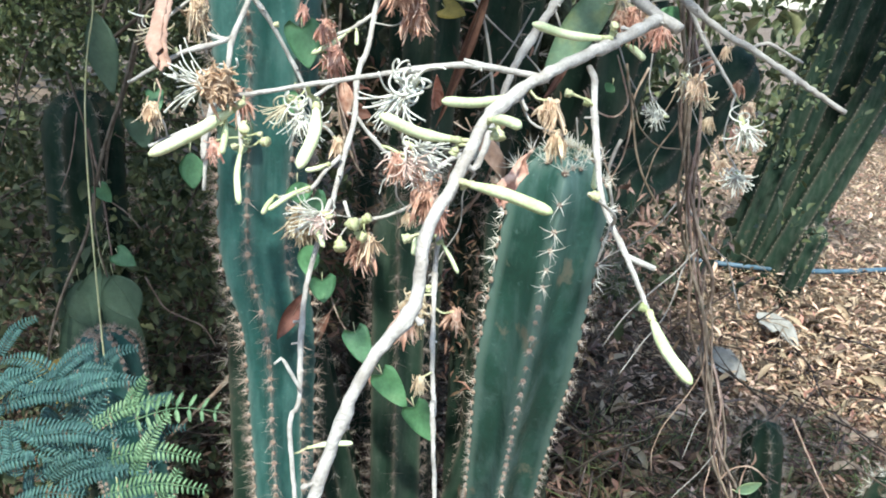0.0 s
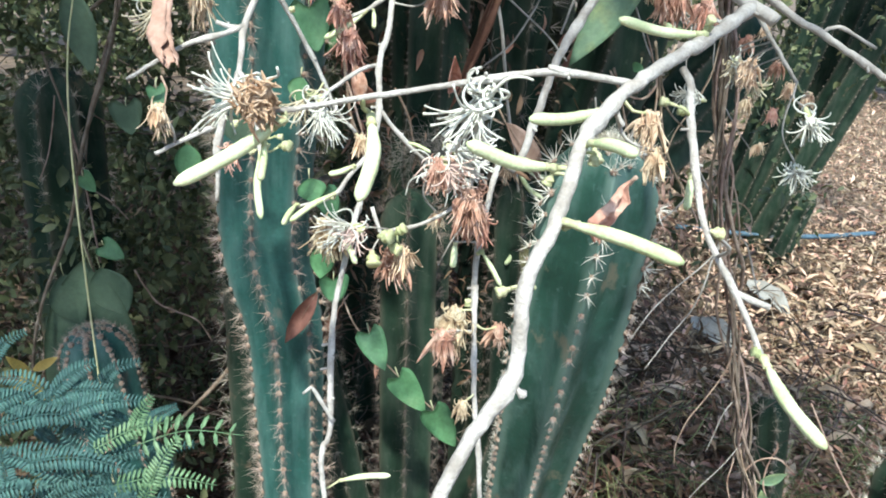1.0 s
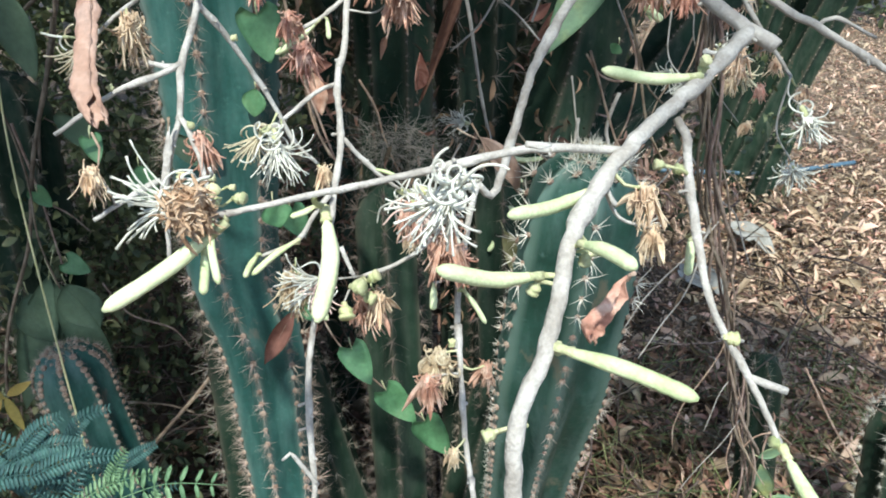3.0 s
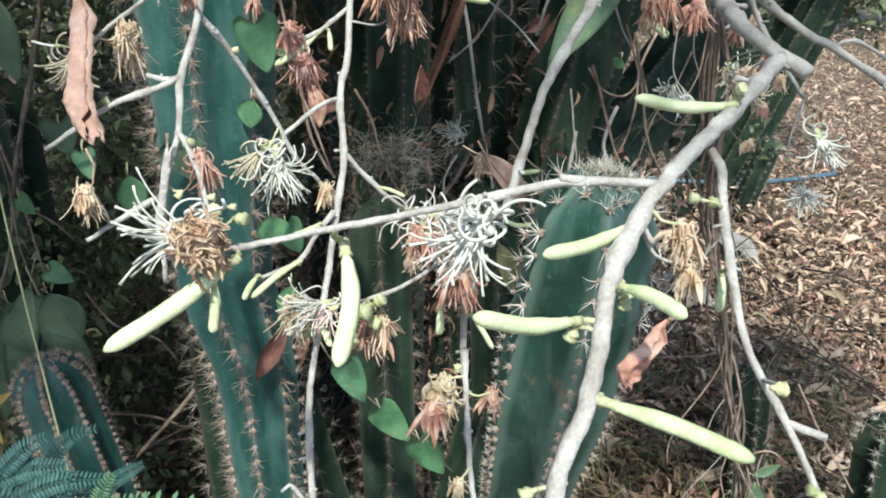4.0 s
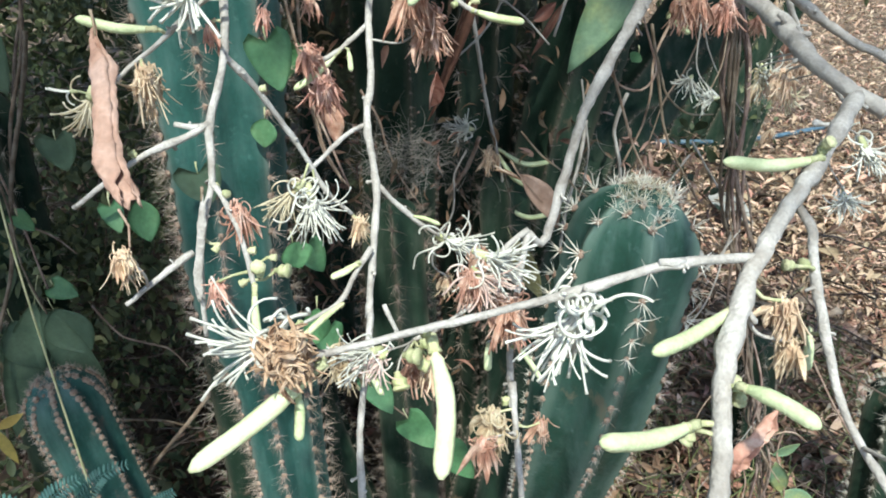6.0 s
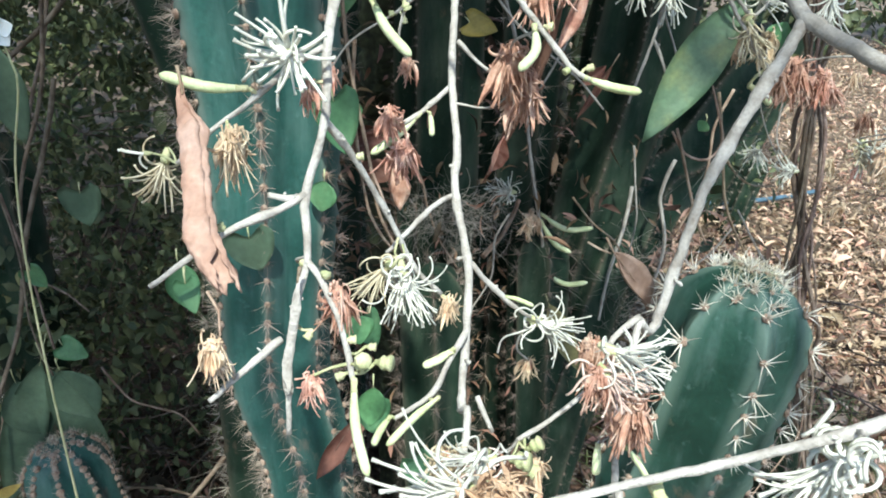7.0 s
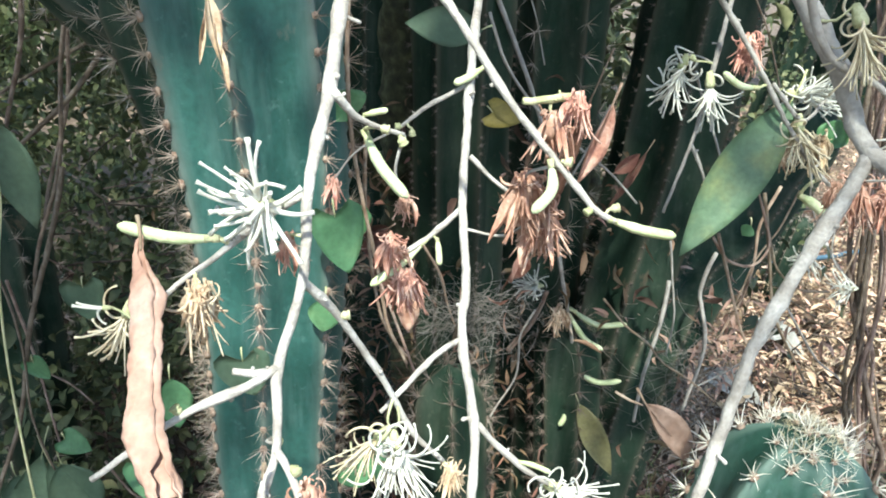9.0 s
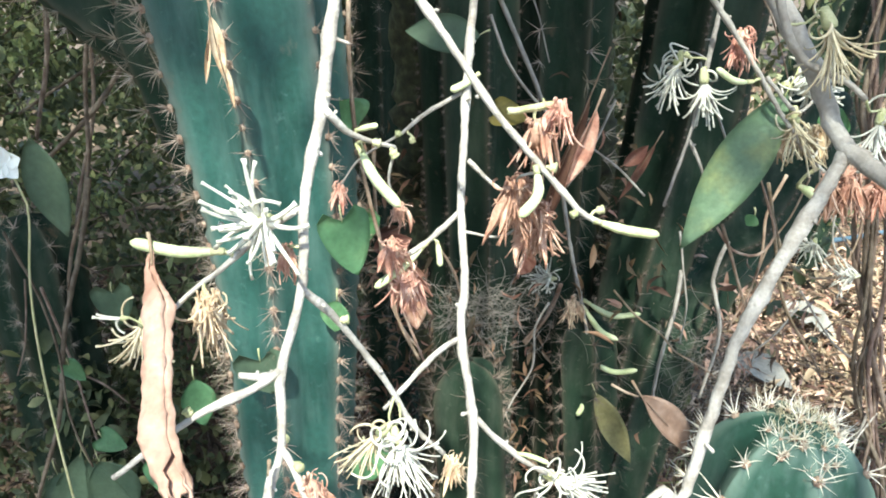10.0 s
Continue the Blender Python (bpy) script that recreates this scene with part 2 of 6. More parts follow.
def merged(name, items, mat, parent=None, smooth=True):
    """One mesh object out of many (mesh, pose) pairs."""
    verts, faces, start = [], [], 0
    shapes = {}
    for me, m in items:
        if me.name not in shapes:
            co = np.empty(len(me.vertices) * 3)
            me.vertices.foreach_get("co", co)
            shapes[me.name] = (co.reshape(-1, 3), [tuple(p.vertices) for p in me.polygons])
        co, fs = shapes[me.name]
        mm = np.array(m)
        verts.append(co @ mm[:3, :3].T + mm[:3, 3])
        faces += [tuple(i + start for i in f) for f in fs]
        start += len(co)
    out = bpy.data.meshes.new(name)
    out.from_pydata(np.concatenate(verts).tolist(), [], faces)
    out.materials.append(mat)
    out.polygons.foreach_set("use_smooth", [smooth] * len(out.polygons))
    ob = new(name, out)
    if parent:
        ob.parent = parent
    return ob


def spline(pts, step):
    """A smooth run through the points, in even steps."""
    p = [Vector(q) for q in pts]
    p = [p[0] * 2 - p[1]] + p + [p[-1] * 2 - p[-2]]
    out = []
    for i in range(1, len(p) - 2):
        n = max(1, int((p[i + 1] - p[i]).length / step))
        for k in range(n):
            t = k / n
            out.append(0.5 * (2 * p[i] + (p[i + 1] - p[i - 1]) * t + (2 * p[i - 1] - 5 * p[i] + 4 * p[i + 1] - p[i + 2]) * t * t + (3 * p[i] - p[i - 1] - 3 * p[i + 1] + p[i + 2]) * t ** 3))
    return out + [p[-2]]


def frames_along(run):
    """Two sideways directions at every point of a run, carried along without twist."""
    side = None
    out = []
    for i, q in enumerate(run):
        d = (run[min(i + 1, len(run) - 1)] - run[max(i - 1, 0)]).normalized()
        if side is None:
            side = d.cross(Vector((0.31, 0.87, 0.38))).normalized()
        side = (side - d * side.dot(d)).normalized()
        out.append((d, side, d.cross(side)))
    return out


def tube(bm, run, radius, sides=6, rough=0.0, cap=True):
    """A tube along a run; radius(t) for t from 0 to 1; rough: uneven share of the radius."""
    rings = []
    for i, (q, (d, a, b)) in enumerate(zip(run, frames_along(run))):
        r = radius(i / max(1, len(run) - 1))
        ring = []
        for k in range(sides):
            w = math.tau * k / sides
            s = r * (1 + rough * noise.noise(q * 110 + Vector((math.cos(w), math.sin(w), 0)) * 1.1)) if rough else r
            ring.append(bm.verts.new(q + a * (math.cos(w) * s) + b * (math.sin(w) * s)))
        rings.append(ring)
    for u, v in zip(rings, rings[1:]):
        for k in range(sides):
            bm.faces.new((u[k], u[(k + 1) % sides], v[(k + 1) % sides], v[k]))
    if cap:
        bm.faces.new(rings[0][::-1])
        bm.faces.new(rings[-1])
    return rings


RUNS = []


def branch(parent, pts, r0, r1, mat=None, name="branch", knots=True, step=0.004):
    """A woody branch with uneven bark, small bumps where twigs once sat, short spurs, and a taper."""
    rnd = random.Random(round(sum(map(sum, pts)) * 1000))
    run = [q + Vector([rnd.uniform(-1, 1) * r1 * 0.2 for _ in range(3)]) for q in spline(pts, step)]
    marks = [rnd.random() for _ in range(max(2, len(run) // 8))] if knots else []
    if r0 < 0.02:
        RUNS.extend((q, r0 + (r1 - r0) * i / len(run)) for i, q in enumerate(run))

    def radius(t):
        swell = sum(math.exp(-((t - m) * len(run) / 1.3) ** 2) for m in marks)
        return (r0 + (r1 - r0) * t) * (1 + 0.26 * min(1.1, swell))

    bm = bmesh.new()
    tube(bm, run, radius, 10, 0.20)
    for m in marks:
        if rnd.random() < 0.75 and r0 < 0.02:
            i = min(len(run) - 2, int(m * len(run)))
            d = (run[i + 1] - run[i]).normalized()
            out = Vector([rnd.uniform(-1, 1) for _ in range(3)])
            out = (out - d * out.dot(d)).normalized()
            r = min(0.0024, r0 + (r1 - r0) * m)
            n = rnd.choice((0.7, 0.8, 1.0, 1.6, 2.4)) * r
            q = run[i] + out * (r0 + (r1 - r0) * m) * 0.7
            knob = rnd.uniform(0.35, 0.75)
            tube(bm, [q, q + out * n * 0.6 + d * r * 0.3, q + out * n * 1.1 + d * r * 0.5, q + out * (n * 1.1 + r * 0.4) + d * r * 0.7],
                 lambda t: r * (0.55 if t < 0.2 else 0.38 if t < 0.5 else knob if t < 0.8 else 0.3), 6, 0.4)
    return part(name, bm, mat or M_BARK, parent)


def stalk(parent, at, r=0.0005, most=0.07):
    """A thin stalk from the nearest branch to a flower, bud or pod."""
    at = Vector(at)
    q, rad = min(RUNS, key=lambda e: (e[0] - at).length)
    n = (q - at).length
    if n > rad + 0.001 and n < most:
        side = (q - at).cross(Vector((0.2, 1, 0.1))).normalized() * n * 0.14
        bm = bmesh.new()
        tube(bm, spline([q, q.lerp(at, 0.5) + side + Vector((0, 0, -0.08 * n)), at], 0.003), lambda t: r * (1.5 - 0.6 * t + 0.5 * (t > 0.85)), 5, 0.3)
        part("stalk", bm, M_CALYX if n < 0.02 else M_BARK, parent)


def pod(parent, a, b, r=0.0042, bow=0.12, side=(0, 0, -1)):
    """A long green pod on a short stalk, ribbed, slightly bowed, with a blunt tip and a cup at its root."""
    a, b = Vector(a), Vector(b)
    stalk(parent, a, r * 0.3)
    size = (b - a).length
    mid = (a + b) / 2 + Vector(side).normalized() * size * bow
    run = spline([a, mid, b], size / 22)
    lump = [rnd.uniform(0.97, 1.03) for rnd in (random.Random(round(size * 99999)),) for _ in range(24)]
    prof = lambda t: r * lump[int(t * 22)] * (0.42 + 0.10 * math.sin(t * 40) * (t < 0.2) if t < 0.14 else (min(1, 0.62 + (t - 0.14) * 1.6) if t < 0.4 else 1.0 if t < 0.86 else math.sqrt(max(0.02, 1 - ((t - 0.86) / 0.145) ** 2))))
    bm = bmesh.new()
    rings = tube(bm, run, prof, 10)
    for ring in rings:
        c = sum((v.co for v in ring), Vector()) / len(ring)
        for k, v in enumerate(ring):
            if k % 2:
                v.co = c + (v.co - c) * 0.93
    ob = part("pod", bm, M_POD, parent)
    bm = bmesh.new()
    tube(bm, run[:4], lambda t: r * (0.62 + 0.25 * math.sin(t * 9)), 7, 0.3)
    part("calyx", bm, M_CALYX, ob)
    return ob


def bud(parent, at, way, size=0.0048):
    """A small cup-shaped bud or empty calyx on a short stalk."""
    at, way = Vector(at), Vector(way).normalized()
    stalk(parent, at, 0.0006)
    run = [at + way * size * k / 8 for k in range(9)]
    prof = [0.22, 0.2, 0.26, 0.42, 0.52, 0.46, 0.44, 0.56, 0.5]
    bm = bmesh.new()
    tube(bm, run, lambda t: size * 0.85 * prof[round(t * 8)], 8, 0.25)
    return part("bud", bm, M_CALYX, parent)


def strand(bm, at, way, length, width, curl, rnd, sides=3, bends=6, knob=0.0):
    """One narrow petal or filament that bends as it goes."""
    d = Vector(way).normalized()
    turn = Vector([rnd.uniform(-1, 1) for _ in range(3)]).normalized()
    q, run = Vector(at), [Vector(at)]
    for k in range(bends):
        d = (d + turn.cross(d) * curl * rnd.uniform(0.6, 1.4) / bends).normalized()
        q = q + d * (length / bends)
        run.append(q.copy())
    tube(bm, run, lambda t: width * (1.0 - 0.4 * t + (knob if t > 0.95 else 0)), sides, 0, True)


def white_flower(parent, at, way, size=0.02, spread=0.9, count=42, curls=0, width=0.00042, mat=None, name="flower"):
    """A brush of pale narrow petals out of a green cup; some of them curl right round."""
    rnd = random.Random(round(sum(at) * 10000))
    at, way = Vector(at), Vector(way).normalized()
    a = way.orthogonal().normalized()
    b = way.cross(a)
    bm = bmesh.new()
    tube(bm, [at - way * size * 0.28, at - way * size * 0.12, at, at + way * size * 0.08], lambda t: size * (0.06 + 0.055 * math.sin(t * 2.4)), 8, 0.2)
    ob = part(name, bm, M_CALYX, parent)
    bm = bmesh.new()
    width *= 1.2
    for k in range(int(count * 1.05)):
        w, o = rnd.uniform(0, math.tau), spread * rnd.random() ** 0.6
        d = way + (a * math.cos(w) + b * math.sin(w)) * o
        curl = rnd.uniform(0.2, 1.3) if k % 4 else rnd.uniform(1.5, 3.6)
        strand(bm, at + d * size * 0.05, d, size * rnd.uniform(0.7, 1.2), width * rnd.uniform(0.7, 1.3), curl, rnd, 4, 9 if k % 4 else 12, 0.35)
    for k in range(int(curls * 1.8)):
        w = rnd.uniform(0, math.tau)
        d = -way * 0.3 + (a * math.cos(w) + b * math.sin(w))
        strand(bm, at, d, size * rnd.uniform(0.8, 1.4), width * 1.4, rnd.uniform(5, 9), rnd, 4, 16)
    part("tassel", bm, mat or M_FILAMENT, ob)
    stalk(parent, at - way * size * 0.28)
    return ob


def dried_flower(parent, at, size=0.016, pale=False, count=30, way=(0, 0, -1), name="dried_flower"):
    """A shrivelled brown flower: a crumpled body with many curled, hanging shreds."""
    rnd = random.Random(round(sum(at) * 9000))
    at, way = Vector(at), Vector(way).normalized()
    a = way.orthogonal().normalized()
    b = way.cross(a)
    bm = bmesh.new()
    tube(bm, [at - way * size * 0.5, at - way * size * 0.25, at, at + way * size * 0.25], lambda t: size * (0.07 + 0.13 * math.sin(t * 2.6)), 9, 0.8)
    ob = part(name, bm, M_DRY_PALE if pale else M_DRY, parent)
    bm = bmesh.new()
    for k in range(int(count * 2.2)):
        w = rnd.uniform(0, math.tau)
        o = (a * math.cos(w) + b * math.sin(w))
        curl = rnd.uniform(0.1, 1.0) if k % 4 else rnd.uniform(2.5, 6.0)
        strand(bm, at - way * size * rnd.uniform(0.1, 0.6) + o * size * rnd.uniform(0.05, 0.28), way + o * rnd.uniform(-0.3, 0.45), size * rnd.uniform(0.5, 1.35) * (1 if k % 4 else 0.7), size * rnd.uniform(0.020, 0.05), curl, rnd, 4, 8)
    for k in range(max(4, count // 4)):
        w = rnd.uniform(0, math.tau)
        o = (a * math.cos(w) + b * math.sin(w))
        q = at - way * size * 0.35 + o * size * 0.2
        blade(bm, q, q + (way + o * rnd.uniform(0, 0.5)) * size * rnd.uniform(0.6, 1.3), size * rnd.uniform(0.12, 0.28), o, 1.4, "lance", rnd.uniform(-0.3, 0.3), 0.8)
    part("withered_tassel", bm, M_DRY_PALE if pale or rnd.random() < 0.1 else M_DRY, ob)
    stalk(parent, at - way * size * 0.45, 0.0006)
    return ob


def blade(bm, base, tip, width, face=(0, -1, 0.3), cup=0.15, shape="lance", droop=0.0, ruffle=0.0):
    """A leaf blade of real thickness from base to tip: lance or heart shaped, cupped along its midrib."""
    base, tip = Vector(base), Vector(tip)
    d = (tip - base)
    size = d.length
    d.normalize()
    n = Vector(face)
    n = (n - d * n.dot(d)).normalized()
    s = d.cross(n)
    rows, cols, top, low = 12, 3, [], []
    for i in range(rows + 1):
        t = i / rows
        if shape == "heart":
            w = (1 - t) ** 0.9 * (0.85 + 0.75 * t) * min(1, 0.6 + 4 * t)
        else:
            w = math.sin(math.pi * t ** 0.85) ** 0.9
        w = width / 2 * max(0.015, w)
        tr, br = [], []
        for j in range(-cols, cols + 1):
            u = j / cols
            q = base + d * (size * t) + s * (w * u) + n * (cup * w * u * u - droop * size * t * t)
            q -= d * (0.30 * width * abs(u) ** 1.5 * (1 - abs(u) * 0.35) * (1 - t) ** 3 * (shape == "heart"))
            q += n * ruffle * width * noise.noise(q * 60)
            tr.append(bm.verts.new(q))
            br.append(bm.verts.new(q - n * 0.0004))
        top.append(tr)
        low.append(br)
    for i in range(rows):
        for j in range(2 * cols):
            bm.faces.new((top[i][j], top[i][j + 1], top[i + 1][j + 1], top[i + 1][j]))
            bm.faces.new((low[i][j], low[i + 1][j], low[i + 1][j + 1], low[i][j + 1]))
    for i in range(rows):
        for j in (0, 2 * cols):
            bm.faces.new((top[i][j], top[i + 1][j], low[i + 1][j], low[i][j]))
    for i in (0, rows):
        for j in range(2 * cols):
            bm.faces.new((top[i][j], top[i][j + 1], low[i][j + 1], low[i][j]))


def pompon(parent, at, size, mat):
    """A round tuft of crumpled petals and short crinkled hairs."""
    rnd = random.Random(3)
    bm = bmesh.new()
    for k in range(200):
        d = Vector([rnd.gauss(0, 1) for _ in range(3)]).normalized()
        along = d.cross(Vector([rnd.gauss(0, 1) for _ in range(3)])).normalized()
        q = Vector(at) + d * size * rnd.uniform(0.3, 0.8)
        if k % 2:
            strand(bm, q, along + d * rnd.uniform(-0.3, 0.45), size * rnd.uniform(0.3, 1.0), size * rnd.uniform(0.025, 0.055), rnd.uniform(0.6, 3.0), rnd, 4, 8)
        else:
            blade(bm, q, q + (along + d * rnd.uniform(0.0, 0.5) + Vector((0, 0, -0.3))) * size * rnd.uniform(0.5, 1.1), size * rnd.uniform(0.10, 0.24), d, 1.3, "lance", rnd.uniform(-0.3, 0.3), 0.9)
    bmesh.ops.create_icosphere(bm, subdivisions=2, radius=size * 0.55, matrix=Matrix.Translation(at))
    return part("brown_tuft", bm, mat, parent)


SPINES = {}


def spine_mesh(kind, mat):
    """The shared shapes of a cluster of spines: a woolly cushion's spines stand out along +z."""
    if (kind, mat.name) not in SPINES:
        made = []
        for v in range(4):
            rnd = random.Random(v + 10 * len(SPINES))
            bm = bmesh.new()
            count, size, thick = {"stout": (9, 0.0160, 0.00046), "fine": (16, 0.0185, 0.00033), "short": (12, 0.0085, 0.00028), "long": (10, 0.024, 0.00042), "fuzz": (11, 0.0072, 0.00022)}[kind]
            root = bm.verts.new((0, 0, -0.001))
            for k in range(count):
                w = math.tau * k / count + rnd.uniform(-0.3, 0.3)
                o = rnd.uniform(0.5, 2.6) if k % 3 else rnd.uniform(0.0, 0.6)
                d = Vector((math.cos(w) * o, math.sin(w) * o, 1)).normalized()
                n = size * rnd.uniform(0.45, 1.15)
                bend = Vector([rnd.uniform(-1, 1) for _ in range(3)]) * n * 0.06
                a = d.orthogonal().normalized()
                b = d.cross(a)
                rings = [[bm.verts.new(d * n * t + bend * (4 * t * (1 - t)) + (a * math.cos(j * 2.0944) + b * math.sin(j * 2.0944)) * thick * (1.06 - t)) for j in range(3)] for t in (0.1, 0.55)]
                tip = bm.verts.new(d * n)
                for j in range(3):
                    bm.faces.new((root, rings[0][(j + 1) % 3], rings[0][j]))
                    bm.faces.new((rings[0][j], rings[0][(j + 1) % 3], rings[1][(j + 1) % 3], rings[1][j]))
                    bm.faces.new((rings[1][j], rings[1][(j + 1) % 3], tip))
            me = bpy.data.meshes.new("areole")
            bm.to_mesh(me)
            bm.free()
            me.materials.append(mat)
            made.append(me)
        SPINES[kind, mat.name] = made
    return SPINES[kind, mat.name]


def cactus(label, axis, ribs=7, turn=0.0, mat=None, gap=0.024, spines="stout", spine_mat=None, depth=0.30, single=0, dome=True, group="", gap_low=None, low_scale=1.0, crown=0, low=None):
    """A ribbed column along axis, from foot to tip, of (place, radius). single: how many spine clusters, from the tip
    downwards on the side of the path, are parts of their own; the rest are joined."""
    thing = tagged(new("cactus"), label, "cactus", group)
    thing.location = axis[0][0]
    foot = Vector(axis[0][0])
    run = spline([p for p, _ in axis], 0.004 if single > 200 else 0.008)
    lengths = [0.0]
    for u, v in zip(run, run[1:]):
        lengths.append(lengths[-1] + (v - u).length)
    whole = lengths[-1]
    keys = [(min(range(len(run)), key=lambda i: (run[i] - Vector(p)).length), r) for p, r in axis]
    radii = np.interp(range(len(run)), [k for k, _ in keys], [r for _, r in keys])
    fr = frames_along(run)
    share = (0, 0.03, 0.085, 0.17, 0.30, 0.5, 0.70, 0.83, 0.915, 0.97)
    per = len(share)
    bm = bmesh.new()
    rings, spots = [], []

    def ring_at(q, a, b, r, s):
        ring = []
        for k in range(ribs * per):
            w = turn + math.tau * (k // per + share[k % per]) / ribs
            u = share[k % per]
            u = min(u, 1 - u) * 2
            shape = 1 - depth * (1 - (1 - u) ** 1.25) + 0.02 * noise.noise(Vector((k * 0.4, s * 25, turn)))
            if k % per == 0:
                shape += 0.024 * math.sin(s / gap * math.tau)
            v = q + (a * math.cos(w) + b * math.sin(w)) * (r * shape)
            ring.append(bm.verts.new(v - foot))
        return ring

    for i, (q, (d, a, b)) in enumerate(zip(run, fr)):
        x = Vector((1, 0, 0))
        a = (x - d * x.dot(d)).normalized()
        b = d.cross(a)
        left = whole - lengths[i]
        r = radii[i]
        if dome and left < r * 1.1:
            r *= max(0.06, math.sqrt(max(0.0, 1 - (1 - left / (r * 1.1)) ** 2)))
        rings.append(ring_at(q, a, b, r, lengths[i]))
        for k in range(ribs):
            w = turn + math.tau * k / ribs
            spots.append((left, k, q + (a * math.cos(w) + b * math.sin(w)) * r * 1.01, (a * math.cos(w) + b * math.sin(w)).normalized(), d))
    for u, v in zip(rings, rings[1:]):
        n = len(u)
        for k in range(n):
            bm.faces.new((u[k], u[(k + 1) % n], v[(k + 1) % n], v[k]))
    bm.faces.new(rings[0][::-1])
    bm.faces.new(rings[-1])
    stem = part("stem", bm, mat or M_CACTUS, thing)
    mark = stem.data.attributes.new("ridge", "FLOAT", "POINT")
    # crests are pale; stout-spined ones are widened to paint in a sunlit band
    mark.data.foreach_set("value", [0.95 if i % per == 0 else 0.75 if i % per in (1, per - 1) else (0.55 if spines == "stout" else 0.2) if i % per in (2, per - 2) else 0.0 for i in range(len(stem.data.vertices))])
    # spine clusters stand along every rib, a gap apart, counted from the tip
    spots.sort(key=lambda s: s[0])
    jitter = random.Random(len(spots))
    chosen, last = [], {}
    for left, k, at, out, d in spots:
        tight = gap * (0.8 if crown and low else 0.38 + 0.62 * min(1, left / 0.075))
        if gap_low:
            tight += (gap_low - gap) * min(1, max(0, (left - 0.12) / 0.35))
        if left - last.get(k, -gap * (0.3 + 0.5 * (k % 2))) >= tight:
            last[k] = left + gap * jitter.uniform(-0.22, 0.22)
            if dome and left < 0.05:
                out = (out + d * (1.6 - 30 * left)).normalized()
            chosen.append((left, at, out))
    rnd = random.Random(len(chosen))
    # young clusters crowd together in the woolly crown
    tip, up = run[-1], fr[-1][0]
    for _ in range(crown):
        o = Vector([rnd.gauss(0, 1) for _ in range(3)])
        o = (o - up * o.dot(up)).normalized() * radii[-1] * 0.55 * math.sqrt(rnd.random())
        chosen.append((0.0, tip + o - up * (o.length_squared / radii[-1] * 0.9), (up + o * 26).normalized()))
    if crown:
        fuzz = bmesh.new()
        for _ in range(170):
            o = Vector([rnd.gauss(0, 1) for _ in range(3)])
            o = (o - up * o.dot(up)).normalized() * radii[-1] * 0.34 * math.sqrt(rnd.random())
            strand(fuzz, tip + o - up * (o.length_squared / radii[-1] * 0.9) - foot, up + o * 30 + Vector([rnd.gauss(0, 0.5) for _ in range(3)]), rnd.uniform(0.003, 0.007), 0.00022, rnd.uniform(0.3, 2.0), rnd, 3, 4)
        tagged(part("crown_wool", fuzz, M_CREAM, thing, "yellowish woolly crown"), kind="stuff")
    shapes = spine_mesh(spines, spine_mat or M_SPINE)
    low_shapes = spine_mesh(*low) if low else shapes
    joined, wool, made = [], bmesh.new(), 0
    for left, at, out in chosen:
        turn_m = out.to_track_quat("Z", "Y").to_matrix().to_4x4() @ Matrix.Rotation(rnd.uniform(0, 6.28), 4, "Z") @ Matrix.Scale(rnd.uniform(0.75, 1.2) * (0.75 if left == 0.0 else 1.2 if left < 0.05 else 1 if left < 0.12 else low_scale), 4)
        m = Matrix.Translation(at - foot) @ turn_m
        bmesh.ops.create_icosphere(wool, subdivisions=1, radius=0.0015 if spines == "fuzz" or mat is M_CACTUS_SHADE else 0.0036 if mat is M_CACTUS else 0.0028, matrix=m @ Matrix.Diagonal((1, 1, 0.6, 1)))
        me = rnd.choice(low_shapes if left > 0.11 else shapes)
        if made < single and out.y < 0.45:
            ob = new("areole", me)
            ob.parent, ob.matrix_basis = thing, m
            made += 1
        else:
            joined.append((me, m))
    if joined:
        tagged(merged("spine_cover", joined, spine_mat or M_SPINE, thing), kind="stuff")
    tagged(part("wool", wool, M_FUZZ if spines == "fuzz" or mat is M_CACTUS_SHADE else M_WOOL, thing), kind="stuff")
    return thing


# ---- the flowering shrub whose branches hang before the cacti ----
shrub = tagged(new("flowering_shrub"), "leafless pale-barked shrub with white brush flowers, dried flowers and green pods", "shrub")

branch(shrub, [(-0.12, 1.9, -0.02), (-0.12, 1.88, 0.8), (-0.08, 1.6, 1.62), (-0.02, 1.1, 1.72), (0.02, 0.85, 1.52), (0.075, 0.660, 1.253)], 0.030, 0.0056, M_BARK_GREY, "main_stem", step=0.02)
# thick limb, its fork and the branch that bends down from the knot
branch(shrub, [(0.075, 0.660, 1.253), (0.081, 0.610, 1.207), (0.091, 0.590, 1.180), (0.106, 0.576, 1.146), (0.117, 0.495, 1.128), (0.113, 0.450, 1.118), (0.122, 0.427, 1.109), (0.131, 0.420, 1.104)], 0.0050, 0.0031, M_BARK_GREY)
branch(shrub, [(0.062, 0.580, 1.222), (0.072, 0.580, 1.196), (0.083, 0.580, 1.183), (0.096, 0.575, 1.177), (0.105, 0.570, 1.169)], 0.0022, 0.0012, M_BARK_GREY)
branch(shrub, [(0.122, 0.427, 1.109), (0.091, 0.398, 1.096), (0.050, 0.360, 1.080), (0.030, 0.335, 1.069), (0.022, 0.322, 1.063), (0.011, 0.296, 1.044), (0.000, 0.282, 1.024), (-0.003, 0.268, 0.998), (-0.021, 0.252, 0.975), (-0.037, 0.242, 0.927), (-0.045, 0.238, 0.899)], 0.0031, 0.0023)
